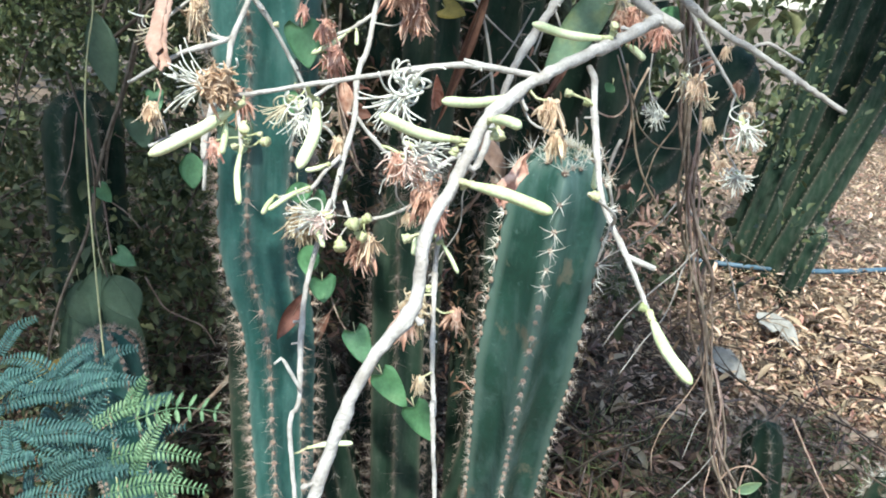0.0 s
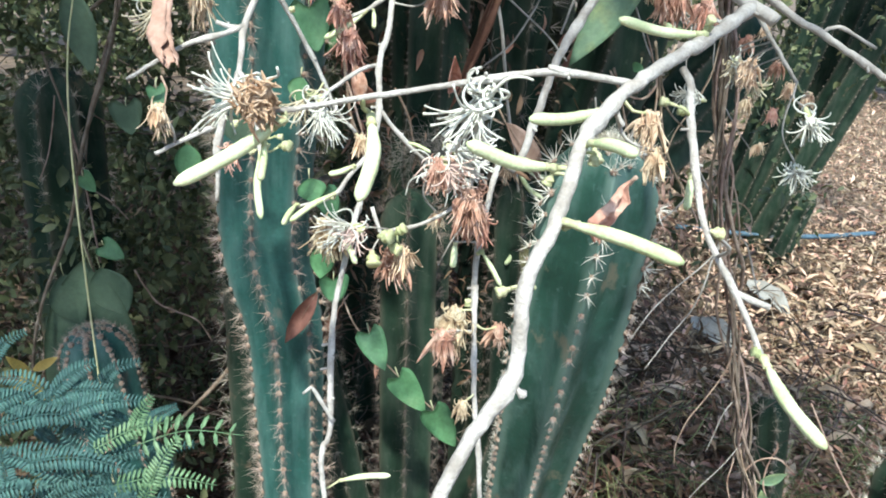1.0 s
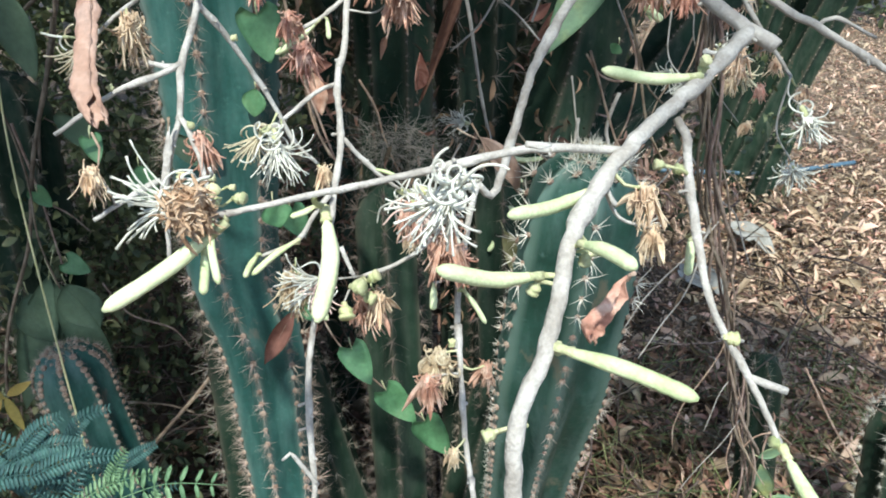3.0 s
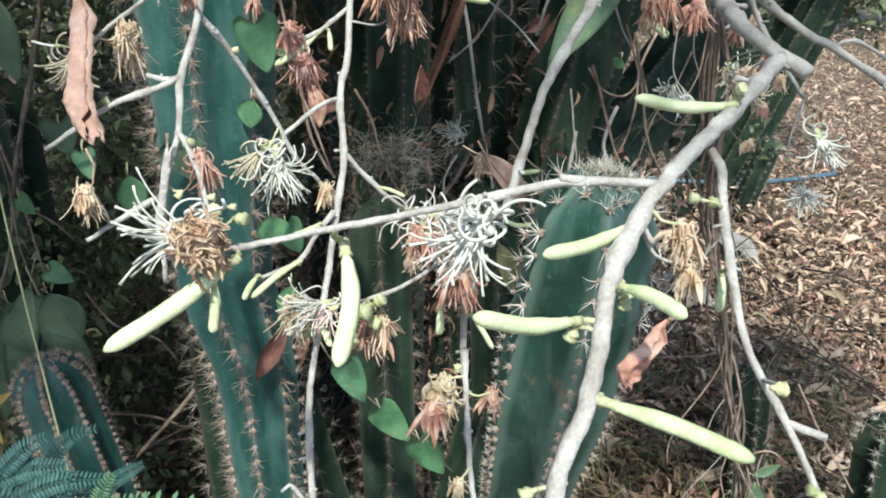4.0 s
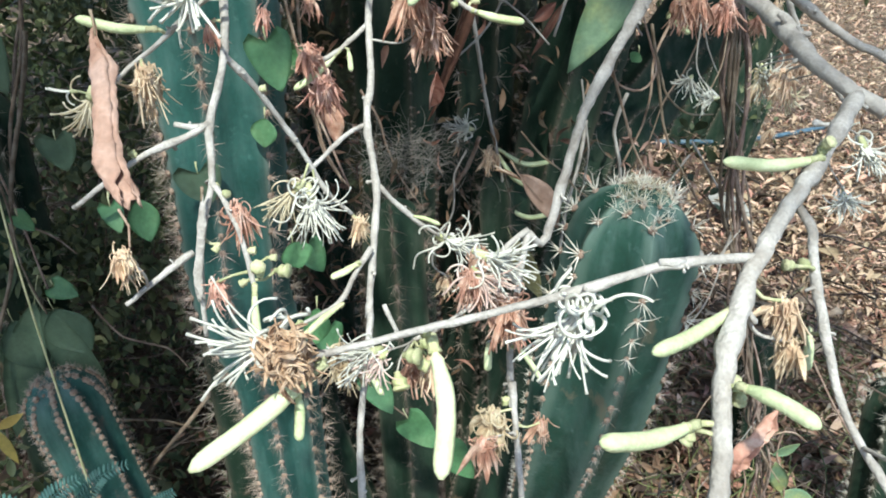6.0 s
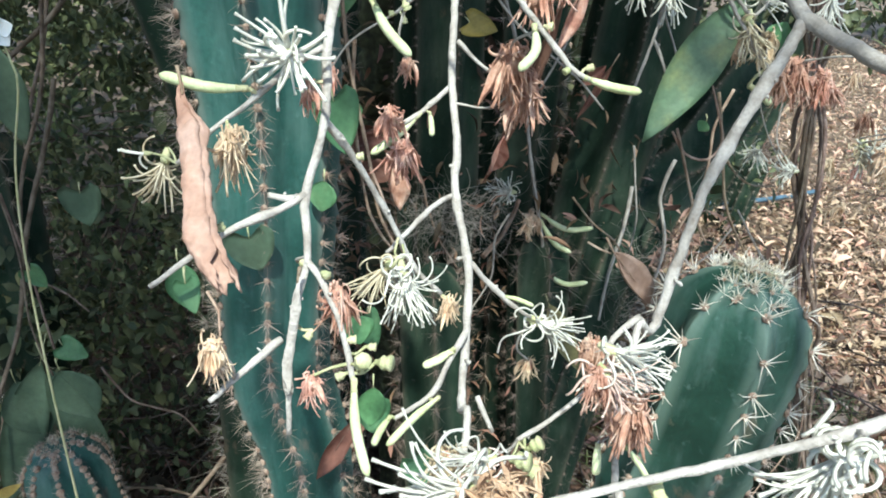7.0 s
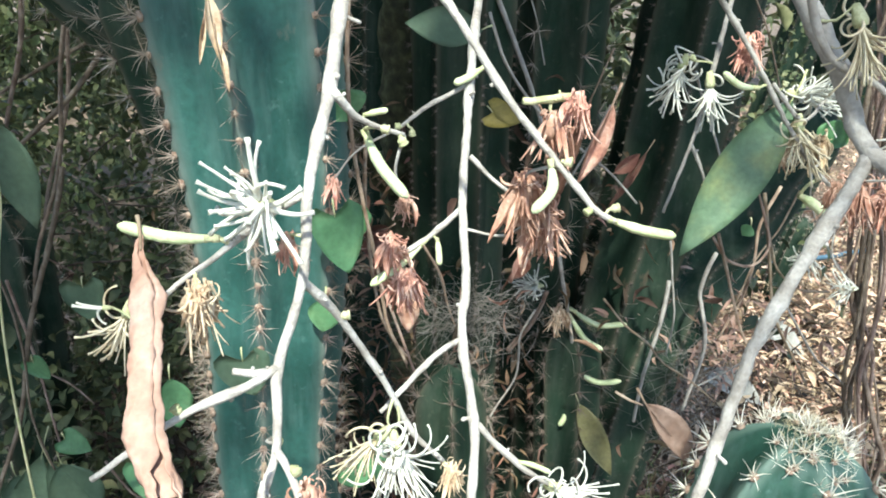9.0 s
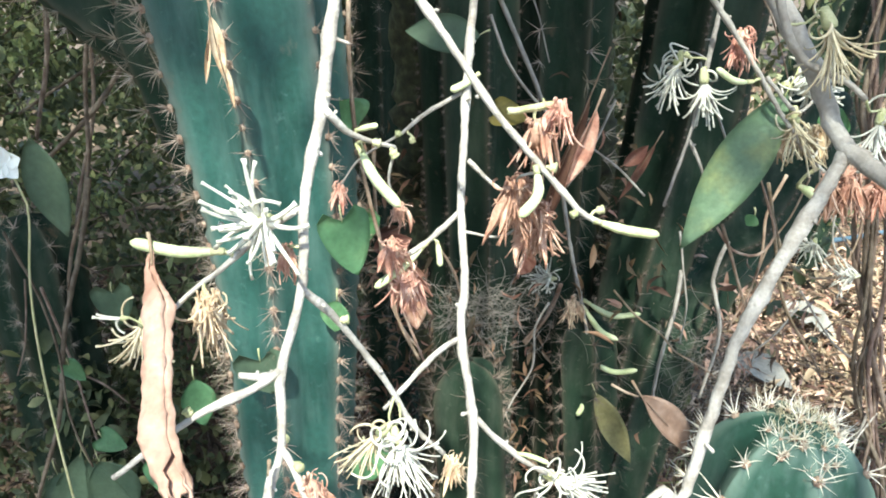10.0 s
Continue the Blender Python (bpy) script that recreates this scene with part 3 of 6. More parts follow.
# cross branch with the large half-dried flower
branch(shrub, [(0.050, 0.360, 1.080), (0.015, 0.353, 1.084), (-0.012, 0.349, 1.080), (-0.055, 0.350, 1.071), (-0.090, 0.352, 1.063), (-0.100, 0.352, 1.063)], 0.0016, 0.0010)
branch(shrub, [(0.021, 0.354, 1.084), (0.012, 0.352, 1.086)], 0.0013, 0.001, name="twig")
# outer hanging branch with a long pod at its end
branch(shrub, [(0.077, 0.384, 1.084), (0.079, 0.378, 1.080), (0.080, 0.368, 1.061), (0.084, 0.344, 1.026), (0.095, 0.326, 1.004), (0.106, 0.314, 0.982)], 0.0017, 0.0012)
pod(shrub, (0.106, 0.314, 0.982), (0.117, 0.276, 0.966), 0.0028, 0.05, (-1, 0, -0.6))
branch(shrub, [(0.095, 0.326, 1.004), (0.101, 0.324, 1.002), (0.108, 0.322, 1.000)], 0.0011, 0.0013, name="twig")
# branch that runs down from the fork in front of the tall cacti
branch(shrub, [(0.106, 0.576, 1.146), (0.086, 0.568, 1.115), (0.067, 0.560, 1.084), (0.053, 0.553, 1.055), (0.035, 0.542, 0.992), (0.022, 0.535, 0.999)], 0.0033, 0.0024)
branch(shrub, [(0.022, 0.535, 0.999), (0.016, 0.525, 0.979), (0.009, 0.512, 0.937), (0.008, 0.497, 0.903), (0.008, 0.500, 0.919), (0.010, 0.478, 0.866), (0.014, 0.462, 0.825), (0.012, 0.444, 0.842), (0.018, 0.428, 0.779), (0.023, 0.416, 0.730)], 0.0020, 0.0015)
branch(shrub, [(0.022, 0.535, 1.001), (0.007, 0.530, 0.992), (-0.006, 0.522, 0.969), (-0.029, 0.512, 0.957), (-0.049, 0.500, 0.956)], 0.0016, 0.0011)
# left hanging branch and its twigs
branch(shrub, [(-0.115, 0.620, 1.223), (-0.121, 0.600, 1.191), (-0.125, 0.590, 1.168), (-0.133, 0.572, 1.136), (-0.136, 0.556, 1.102), (-0.146, 0.541, 1.071), (-0.146, 0.524, 1.049), (-0.152, 0.515, 1.029), (-0.156, 0.508, 1.005), (-0.158, 0.500, 0.970)], 0.0029, 0.0012)
branch(shrub, [(-0.146, 0.541, 1.072), (-0.157, 0.536, 1.067), (-0.181, 0.530, 1.059), (-0.214, 0.522, 1.038)], 0.0019, 0.0012)
branch(shrub, [(-0.149, 0.540, 1.071), (-0.155, 0.538, 1.071), (-0.162, 0.536, 1.074)], 0.0013, 0.0012, name="twig")
branch(shrub, [(-0.135, 0.571, 1.132), (-0.147, 0.575, 1.124), (-0.157, 0.578, 1.116), (-0.174, 0.580, 1.102), (-0.190, 0.578, 1.091), (-0.206, 0.572, 1.077)], 0.0015, 0.0011)
branch(shrub, [(-0.136, 0.556, 1.102), (-0.123, 0.565, 1.081), (-0.104, 0.574, 1.043), (-0.092, 0.574, 1.016), (-0.077, 0.570, 1.001)], 0.0018, 0.0012)
branch(shrub, [(-0.123, 0.588, 1.170), (-0.115, 0.594, 1.159), (-0.105, 0.598, 1.153), (-0.094, 0.600, 1.149)], 0.0016, 0.001)
branch(shrub, [(-0.159, 0.512, 1.014), (-0.170, 0.500, 1.011), (-0.188, 0.484, 1.003)], 0.0016, 0.0012)
branch(shrub, [(-0.146, 0.522, 1.047), (-0.139, 0.512, 1.040), (-0.132, 0.500, 1.023), (-0.128, 0.490, 1.003)], 0.0015, 0.0012)
# middle hanging branch and its twigs
branch(shrub, [(-0.030, 0.780, 1.230), (-0.042, 0.750, 1.185), (-0.051, 0.710, 1.128), (-0.057, 0.676, 1.093), (-0.059, 0.640, 1.064), (-0.064, 0.612, 1.044), (-0.062, 0.577, 1.015), (-0.066, 0.552, 0.990), (-0.072, 0.528, 0.958), (-0.072, 0.512, 0.962), (-0.082, 0.480, 0.912), (-0.083, 0.465, 0.874), (-0.082, 0.452, 0.833), (-0.086, 0.440, 0.826), (-0.080, 0.425, 0.774), (-0.076, 0.412, 0.722)], 0.0026, 0.0015)
branch(shrub, [(-0.057, 0.676, 1.090), (-0.077, 0.668, 1.075), (-0.094, 0.660, 1.068), (-0.099, 0.656, 1.065)], 0.0016, 0.0012)
branch(shrub, [(-0.064, 0.612, 1.042), (-0.077, 0.604, 1.039), (-0.097, 0.590, 1.026), (-0.106, 0.582, 1.021)], 0.0016, 0.001)
branch(shrub, [(-0.050, 0.700, 1.113), (-0.038, 0.695, 1.101), (-0.028, 0.690, 1.094)], 0.0013, 0.001)
branch(shrub, [(-0.060, 0.577, 1.015), (-0.050, 0.576, 1.003), (-0.036, 0.575, 0.989), (-0.024, 0.575, 0.980)], 0.0016, 0.0011)
branch(shrub, [(-0.049, 0.727, 1.149), (-0.073, 0.720, 1.138), (-0.089, 0.715, 1.127)], 0.0014, 0.001)
branch(shrub, [(-0.068, 0.545, 0.991), (-0.078, 0.535, 0.981), (-0.088, 0.525, 0.969), (-0.108, 0.512, 0.965)], 0.0016, 0.0011)
branch(shrub, [(-0.063, 0.532, 0.960), (-0.059, 0.528, 0.950), (-0.055, 0.525, 0.941)], 0.0013, 0.0009)
branch(shrub, [(-0.079, 0.447, 0.846), (-0.093, 0.447, 0.871), (-0.098, 0.447, 0.866)], 0.0012, 0.0009)
# slanting branch, upper middle
branch(shrub, [(-0.083, 0.640, 1.216), (-0.066, 0.620, 1.191), (-0.049, 0.605, 1.165), (-0.029, 0.597, 1.140), (-0.011, 0.590, 1.119), (-0.001, 0.586, 1.113)], 0.0020, 0.0013)
branch(shrub, [(-0.042, 0.602, 1.163), (-0.033, 0.605, 1.163), (-0.019, 0.608, 1.164)], 0.0016, 0.0014, M_CALYX)
# far twigs, upper right
branch(shrub, [(0.124, 0.760, 1.208), (0.117, 0.755, 1.167), (0.111, 0.755, 1.124), (0.108, 0.755, 1.105), (0.095, 0.755, 1.057)], 0.0016, 0.001, M_BARK_GREY)
branch(shrub, [(0.108, 0.755, 1.105), (0.115, 0.752, 1.092), (0.119, 0.750, 1.081)], 0.0011, 0.0009, M_BARK_GREY)
branch(shrub, [(0.104, 0.740, 1.202), (0.133, 0.740, 1.166), (0.161, 0.735, 1.124), (0.180, 0.730, 1.099), (0.204, 0.725, 1.074)], 0.0018, 0.0012, M_BARK_GREY)
branch(shrub, [(0.148, 0.737, 1.149), (0.171, 0.735, 1.126), (0.185, 0.735, 1.139)], 0.0014, 0.001, M_BARK_GREY)
branch(shrub, [(0.157, 0.570, 1.133), (0.198, 0.555, 1.103), (0.226, 0.550, 1.089), (0.256, 0.545, 1.073), (0.299, 0.540, 1.050)], 0.0028, 0.002, M_BARK_GREY)
branch(shrub, [(0.189, 0.600, 1.120), (0.204, 0.600, 1.095), (0.225, 0.590, 1.066), (0.231, 0.575, 1.053)], 0.0019, 0.0012, M_BARK_GREY)
branch(shrub, [(0.226, 0.550, 1.089), (0.236, 0.550, 1.094), (0.265, 0.550, 1.082)], 0.0013, 0.0009, M_BARK_GREY)

# pods
for root, end, r, bow, side in [
    ((-0.090, 0.352, 1.060), (-0.132, 0.339, 1.034), 0.0040, 0.03, (0, 0, -1)),
    ((0.012, 0.314, 1.056), (-0.022, 0.300, 1.067), 0.0034, 0.06, (0, 0, -1)),
    ((0.012, 0.294, 1.043), (0.048, 0.272, 1.039), 0.0034, 0.03, (0, 0, 1)),
    ((0.089, 0.394, 1.098), (0.046, 0.385, 1.103), 0.0031, 0.05, (0, 0, -1)),
    ((-0.057, 0.358, 1.062), (-0.059, 0.322, 1.037), 0.0041, 0.07, (1, 0, 0)),
    ((0.024, 0.318, 1.065), (0.035, 0.297, 1.067), 0.0031, 0.05, (0, 0, 1)),
    ((0.036, 0.345, 1.072), (0.003, 0.329, 1.070), 0.0032, 0.05, (0, 0, -1)),
    ((-0.171, 0.579, 1.111), (-0.210, 0.578, 1.118), 0.0036, 0.06, (0, 0, -1)),
    ((-0.030, 0.596, 1.139), (-0.039, 0.585, 1.118), 0.0034, 0.20, (1, 0, -0.4)),
    ((-0.004, 0.587, 1.114), (0.025, 0.580, 1.108), 0.0032, 0.04, (0, 0, -1)),
    ((-0.111, 0.610, 1.149), (-0.093, 0.590, 1.124), 0.0035, 0.06, (-1, 0, -0.4)),
    ((-0.111, 0.598, 1.158), (-0.101, 0.594, 1.161), 0.0018, 0.02, (0, 0, 1)),
    ((-0.077, 0.668, 1.075), (-0.109, 0.655, 1.053), 0.0034, 0.05, (0, 0, -1)),
    ((-0.040, 0.725, 1.160), (-0.058, 0.720, 1.151), 0.0032, 0.05, (0, 0, -1)),
    ((-0.072, 0.665, 1.076), (-0.071, 0.660, 1.062), 0.0024, 0.02, (1, 0, 0)),
    ((-0.075, 0.537, 0.987), (-0.092, 0.532, 0.981), 0.0026, 0.05, (0, 0, -1)),
    ((-0.128, 0.490, 1.006), (-0.124, 0.465, 0.973), 0.0030, 0.05, (-1, 0, 0)),
    ((-0.110, 0.512, 0.967), (-0.119, 0.508, 0.953), 0.0026, 0.05, (-1, 0, 0)),
    ((-0.086, 0.515, 0.974), (-0.113, 0.500, 0.959), 0.0026, 0.05, (0, 0, 1)),
    ((-0.077, 0.535, 0.986), (-0.092, 0.530, 0.982), 0.0024, 0.05, (0, 0, -1)),
    ((-0.042, 0.575, 0.995), (-0.024, 0.572, 0.989), 0.0018, 0.05, (0, 0, 1)),
    ((-0.099, 0.352, 1.050), (-0.100, 0.346, 1.035), 0.0022, 0.03, (1, 0, 0)),
    ((0.085, 0.372, 1.040), (0.084, 0.366, 1.025), 0.0024, 0.03, (1, 0, 0)),
    ((-0.075, 0.447, 0.800), (-0.042, 0.440, 0.811), 0.0026, 0.04, (0, 0, 1)),
    ((0.119, 0.750, 1.079), (0.120, 0.742, 1.054), 0.0030, 0.10, (-1, 0, 0)),
    ((0.139, 0.737, 1.146), (0.113, 0.735, 1.156), 0.0030, 0.12, (0, 0, -1)),
    ((0.180, 0.735, 1.075), (0.199, 0.730, 1.062), 0.0048, 0.05, (0, 0, 1)),
    ((-0.080, 0.480, 0.959), (-0.069, 0.470, 0.945), 0.0026, 0.08, (1, 0, 0)),
    ((-0.007, 0.500, 0.950), (-0.008, 0.495, 0.934), 0.0030, 0.05, (0, 0, 1)),
    ((0.011, 0.505, 0.942), (0.025, 0.498, 0.921), 0.0022, 0.05, (0, 0, 1)),
]:
    pod(shrub, root, end, r * 0.76, bow, side)

# buds and empty cups
for at, way in [
    ((-0.004, 0.588, 1.118), (1, 0, 0.2)), ((-0.010, 0.590, 1.118), (-1, -0.3, -0.4)), ((-0.025, 0.596, 1.138), (1, -0.6, 0)),
    ((-0.105, 0.598, 1.153), (1, 0, -0.3)), ((-0.096, 0.599, 1.149), (0.5, 0, -1)), ((-0.088, 0.715, 1.127), (-1, 0, 0)), ((-0.083, 0.715, 1.126), (0.2, 0, -1)),
    ((-0.140, 0.515, 1.045), (0.6, -1, 0.1)), ((-0.151, 0.545, 1.036), (0.7, -0.6, 0.1)), ((-0.145, 0.510, 1.019), (-0.6, -0.4, -0.6)), ((-0.122, 0.505, 1.012), (1, -0.2, 0)),
    ((0.088, 0.395, 1.102), (0.2, -0.6, 0.6)), ((0.011, 0.314, 1.054), (-0.4, 0, -1)), ((0.027, 0.320, 1.061), (0, 0, -1)), ((0.068, 0.365, 1.072), (-1, 0, 0.2)),
    ((0.079, 0.372, 1.067), (-1, 0, 0.3)), ((0.106, 0.314, 0.982), (-1, 0, 0.5)), ((0.004, 0.285, 1.022), (-1, 0, -0.2)), ((0.012, 0.296, 1.044), (0.4, 0, -0.6)),
    ((-0.005, 0.283, 1.022), (-1, -0.2, -0.3)), ((0.067, 0.300, 1.040), (1, 0, -0.2)), ((-0.131, 0.499, 1.020), (1, -0.1, 0)), ((-0.128, 0.494, 1.010), (1, 0, -0.5)), ((-0.131, 0.494, 1.006), (-1, 0, -0.5)),
    ((0.007, 0.498, 0.906), (-1, 0, 0.2)), ((0.007, 0.498, 0.910), (-1, 0, -0.5)), ((0.008, 0.505, 0.941), (1, 0, 0.3)), ((-0.181, 0.530, 1.059), (-0.5, 0, 0.8)), ((-0.123, 0.565, 1.081), (1, 0, 0.1)),
    ((0.103, 0.755, 1.160), (-0.6, 0, 0.5)), ((0.154, 0.735, 1.146), (0.2, 0, 0.8)), ((0.088, 0.396, 1.098), (0.4, -0.3, 1)),
]:
    bud(shrub, at, way)

# pale green cups crowded where old flowers have dropped
for at, way, size in [((-0.056, 0.486, 0.957), (0.8, -0.6, 0.3), 0.010), ((-0.050, 0.490, 0.950), (0.9, -0.5, -0.3), 0.009), ((-0.060, 0.484, 0.948), (0.1, -0.8, -0.7), 0.010),
                      ((-0.046, 0.492, 0.957), (0.8, -0.3, 0.7), 0.008), ((-0.118, 0.498, 1.008), (0.9, -0.5, 0.2), 0.008), ((-0.126, 0.488, 1.016), (0.3, -0.8, 0.5), 0.008), ((0.029, 0.330, 1.060), (0.2, -0.6, -0.8), 0.006)]:
    bud(shrub, at, way, size)

# white flowers
white_flower(shrub, (-0.150, 0.562, 1.131), (-0.5, -1, 0.05), 0.0215, 2.6, 30, 0, 0.0010)
white_flower(shrub, (-0.100, 0.555, 1.022), (0.15, -0.3, -1), 0.026, 0.75, 52, 5, 0.0005)
white_flower(shrub, (-0.107, 0.555, 1.027), (-0.8, -0.2, -0.7), 0.022, 0.4, 36, 2, 0.00045, M_CREAM)
white_flower(shrub, (-0.020, 0.575, 0.977), (1, -0.3, -0.35), 0.026, 0.55, 36, 6, 0.0005)
white_flower(shrub, (-0.014, 0.485, 1.015), (0.9, -0.4, -0.4), 0.024, 0.9, 60, 3, 0.0005)
white_flower(shrub, (-0.018, 0.478, 1.008), (0.5, -0.5, -0.6), 0.020, 1.2, 34, 4, 0.0005, M_PINK)
white_flower(shrub, (-0.068, 0.478, 0.963), (-0.6, -0.5, -0.4), 0.017, 0.9, 24, 3, 0.00045, M_PINK)
white_flower(shrub, (-0.072, 0.481, 0.965), (-0.9, -0.5, 0.0), 0.022, 1.0, 40, 2, 0.00045)
white_flower(shrub, (-0.012, 0.350, 1.072), (-0.55, -0.3, -0.8), 0.022, 0.6, 46, 10, 0.0005)
white_flower(shrub, (-0.104, 0.356, 1.066), (-0.95, -0.1, 0.05), 0.023, 0.72, 26, 3, 0.0005)
white_flower(shrub, (0.103, 0.775, 1.154), (-0.35, -0.2, -0.9), 0.030, 0.45, 26, 6, 0.0006)
white_flower(shrub, (0.110, 0.745, 1.147), (0.1, -0.2, -1), 0.028, 0.5, 26, 1, 0.0006)
white_flower(shrub, (0.175, 0.750, 1.140), (0.7, -0.5, 0.0), 0.030, 1.0, 44, 6, 0.0006)
white_flower(shrub, (0.170, 0.735, 1.121), (0.1, -0.2, -1), 0.032, 0.5, 34, 3, 0.0006, M_CREAM)
white_flower(shrub, (0.241, 0.565, 0.993), (0.0, -0.5, -0.5), 0.017, 1.4, 40, 3, 0.0005)
white_flower(shrub, (0.229, 0.547, 1.036), (0.35, -0.3, -0.8), 0.021, 0.8, 40, 3, 0.0005)
white_flower(shrub, (0.223, 0.630, 1.045), (0.3, -0.5, -0.7), 0.016, 0.7, 22, 3, 0.0005, M_CREAM)
white_flower(shrub, (0.210, 0.640, 1.055), (-0.2, -0.5, -0.7), 0.015, 0.7, 20, 3, 0.0005, M_CREAM)
white_flower(shrub, (0.212, 0.640, 1.057), (0.2, -0.4, -0.4), 0.020, 1.2, 36, 3, 0.0005)
white_flower(shrub, (0.224, 0.720, 1.011), (-1, -0.3, 0.1), 0.018, 0.7, 20, 2, 0.0005)
white_flower(shrub, (-0.214, 0.585, 1.075), (-0.35, -0.1, -1), 0.022, 0.5, 28, 0, 0.0006, M_CREAM)
white_flower(shrub, (-0.222, 0.583, 1.079), (-1, 0, 0.0), 0.011, 0.15, 3, 0, 0.0008)
white_flower(shrub, (0.086, 0.575, 1.200), (0.35, -0.2, -0.9), 0.026, 0.4, 34, 2, 0.00045, M_CREAM)
white_flower(shrub, (0.117, 0.575, 1.158), (-0.2, -0.3, -0.9), 0.020, 0.6, 30, 2, 0.0005)
white_flower(shrub, (0.241, 0.800, 1.003), (-0.4, -0.5, -0.2), 0.020, 1.2, 30, 0, 0.0005)

# dried flowers
for at, size, pale, count in [
    ((-0.180, 0.572, 1.084), 0.017, True, 40), ((-0.142, 0.568, 1.111), 0.010, False, 18), ((-0.073, 0.568, 0.993), 0.011, True, 26),
    ((-0.093, 0.606, 1.115), 0.008, False, 20), ((-0.097, 0.656, 1.073), 0.014, False, 30), ((-0.090, 0.660, 1.050), 0.018, False, 40),
    ((-0.033, 0.630, 1.110), 0.020, False, 55), ((-0.020, 0.640, 1.093), 0.020, False, 55), ((-0.018, 0.602, 1.159), 0.013, False, 24),
    ((-0.184, 0.484, 1.025), 0.012, True, 30), ((-0.146, 0.490, 1.003), 0.010, False, 26), ((-0.133, 0.508, 1.034), 0.013, False, 16),
    ((-0.010, 0.515, 0.994), 0.013, False, 36), ((0.006, 0.500, 0.966), 0.015, False, 46), ((-0.087, 0.484, 0.957), 0.016, False, 40),
    ((-0.041, 0.495, 0.940), 0.013, True, 30), ((-0.047, 0.505, 0.930), 0.016, False, 40), ((-0.004, 0.492, 0.894), 0.019, False, 50),
    ((0.025, 0.492, 0.888), 0.012, False, 24), ((-0.012, 0.482, 0.886), 0.015, False, 40), ((-0.002, 0.480, 0.982), 0.017, False, 54), ((-0.022, 0.478, 1.004), 0.012, False, 40), ((0.002, 0.460, 0.850), 0.009, True, 30),
    ((0.054, 0.347, 1.066), 0.010, True, 30), ((0.058, 0.345, 1.052), 0.009, True, 24),
    ((0.165, 0.660, 1.098), 0.018, False, 50), ((0.192, 0.670, 1.090), 0.016, False, 40), ((0.154, 0.660, 1.097), 0.014, False, 34),
     ((-0.015, 0.600, 0.928), 0.010, False, 22),
    ((-0.130, 0.740, 1.082), 0.012, False, 18), ((0.134, 0.750, 1.168), 0.016, False, 30), ((0.202, 0.760, 1.100), 0.016, True, 40), ((0.242, 0.575, 1.042), 0.008, True, 20),
    ((0.167, 0.745, 1.107), 0.016, True, 40), ((0.216, 0.620, 1.053), 0.014, True, 30),
    ((0.272, 0.760, 1.060), 0.011, False, 24), ((0.286, 0.760, 1.073), 0.010, True, 20), ((0.306, 0.760, 1.038), 0.011, False, 24), ((0.283, 0.760, 1.000), 0.012, True, 24),
    ((0.312, 0.760, 0.994), 0.010, False, 20), ((0.323, 0.760, 1.018), 0.011, True, 24), ((0.307, 0.760, 0.960), 0.010, True, 18), ((0.089, 0.965, 0.868), 0.020, True, 26), ((-0.132, 0.512, 1.028), 0.014, False, 14), ((-0.028, 0.605, 1.149), 0.014, False, 26),
]:
    dried_flower(shrub, at, size * 1.15, pale, count)
pompon(shrub, (-0.101, 0.347, 1.068), 0.0092, M_TUFT)
white_flower(shrub, (0.065, 0.965, 0.905), (-0.6, -0.3, 0.2), 0.026, 0.9, 34, 2, 0.0007)


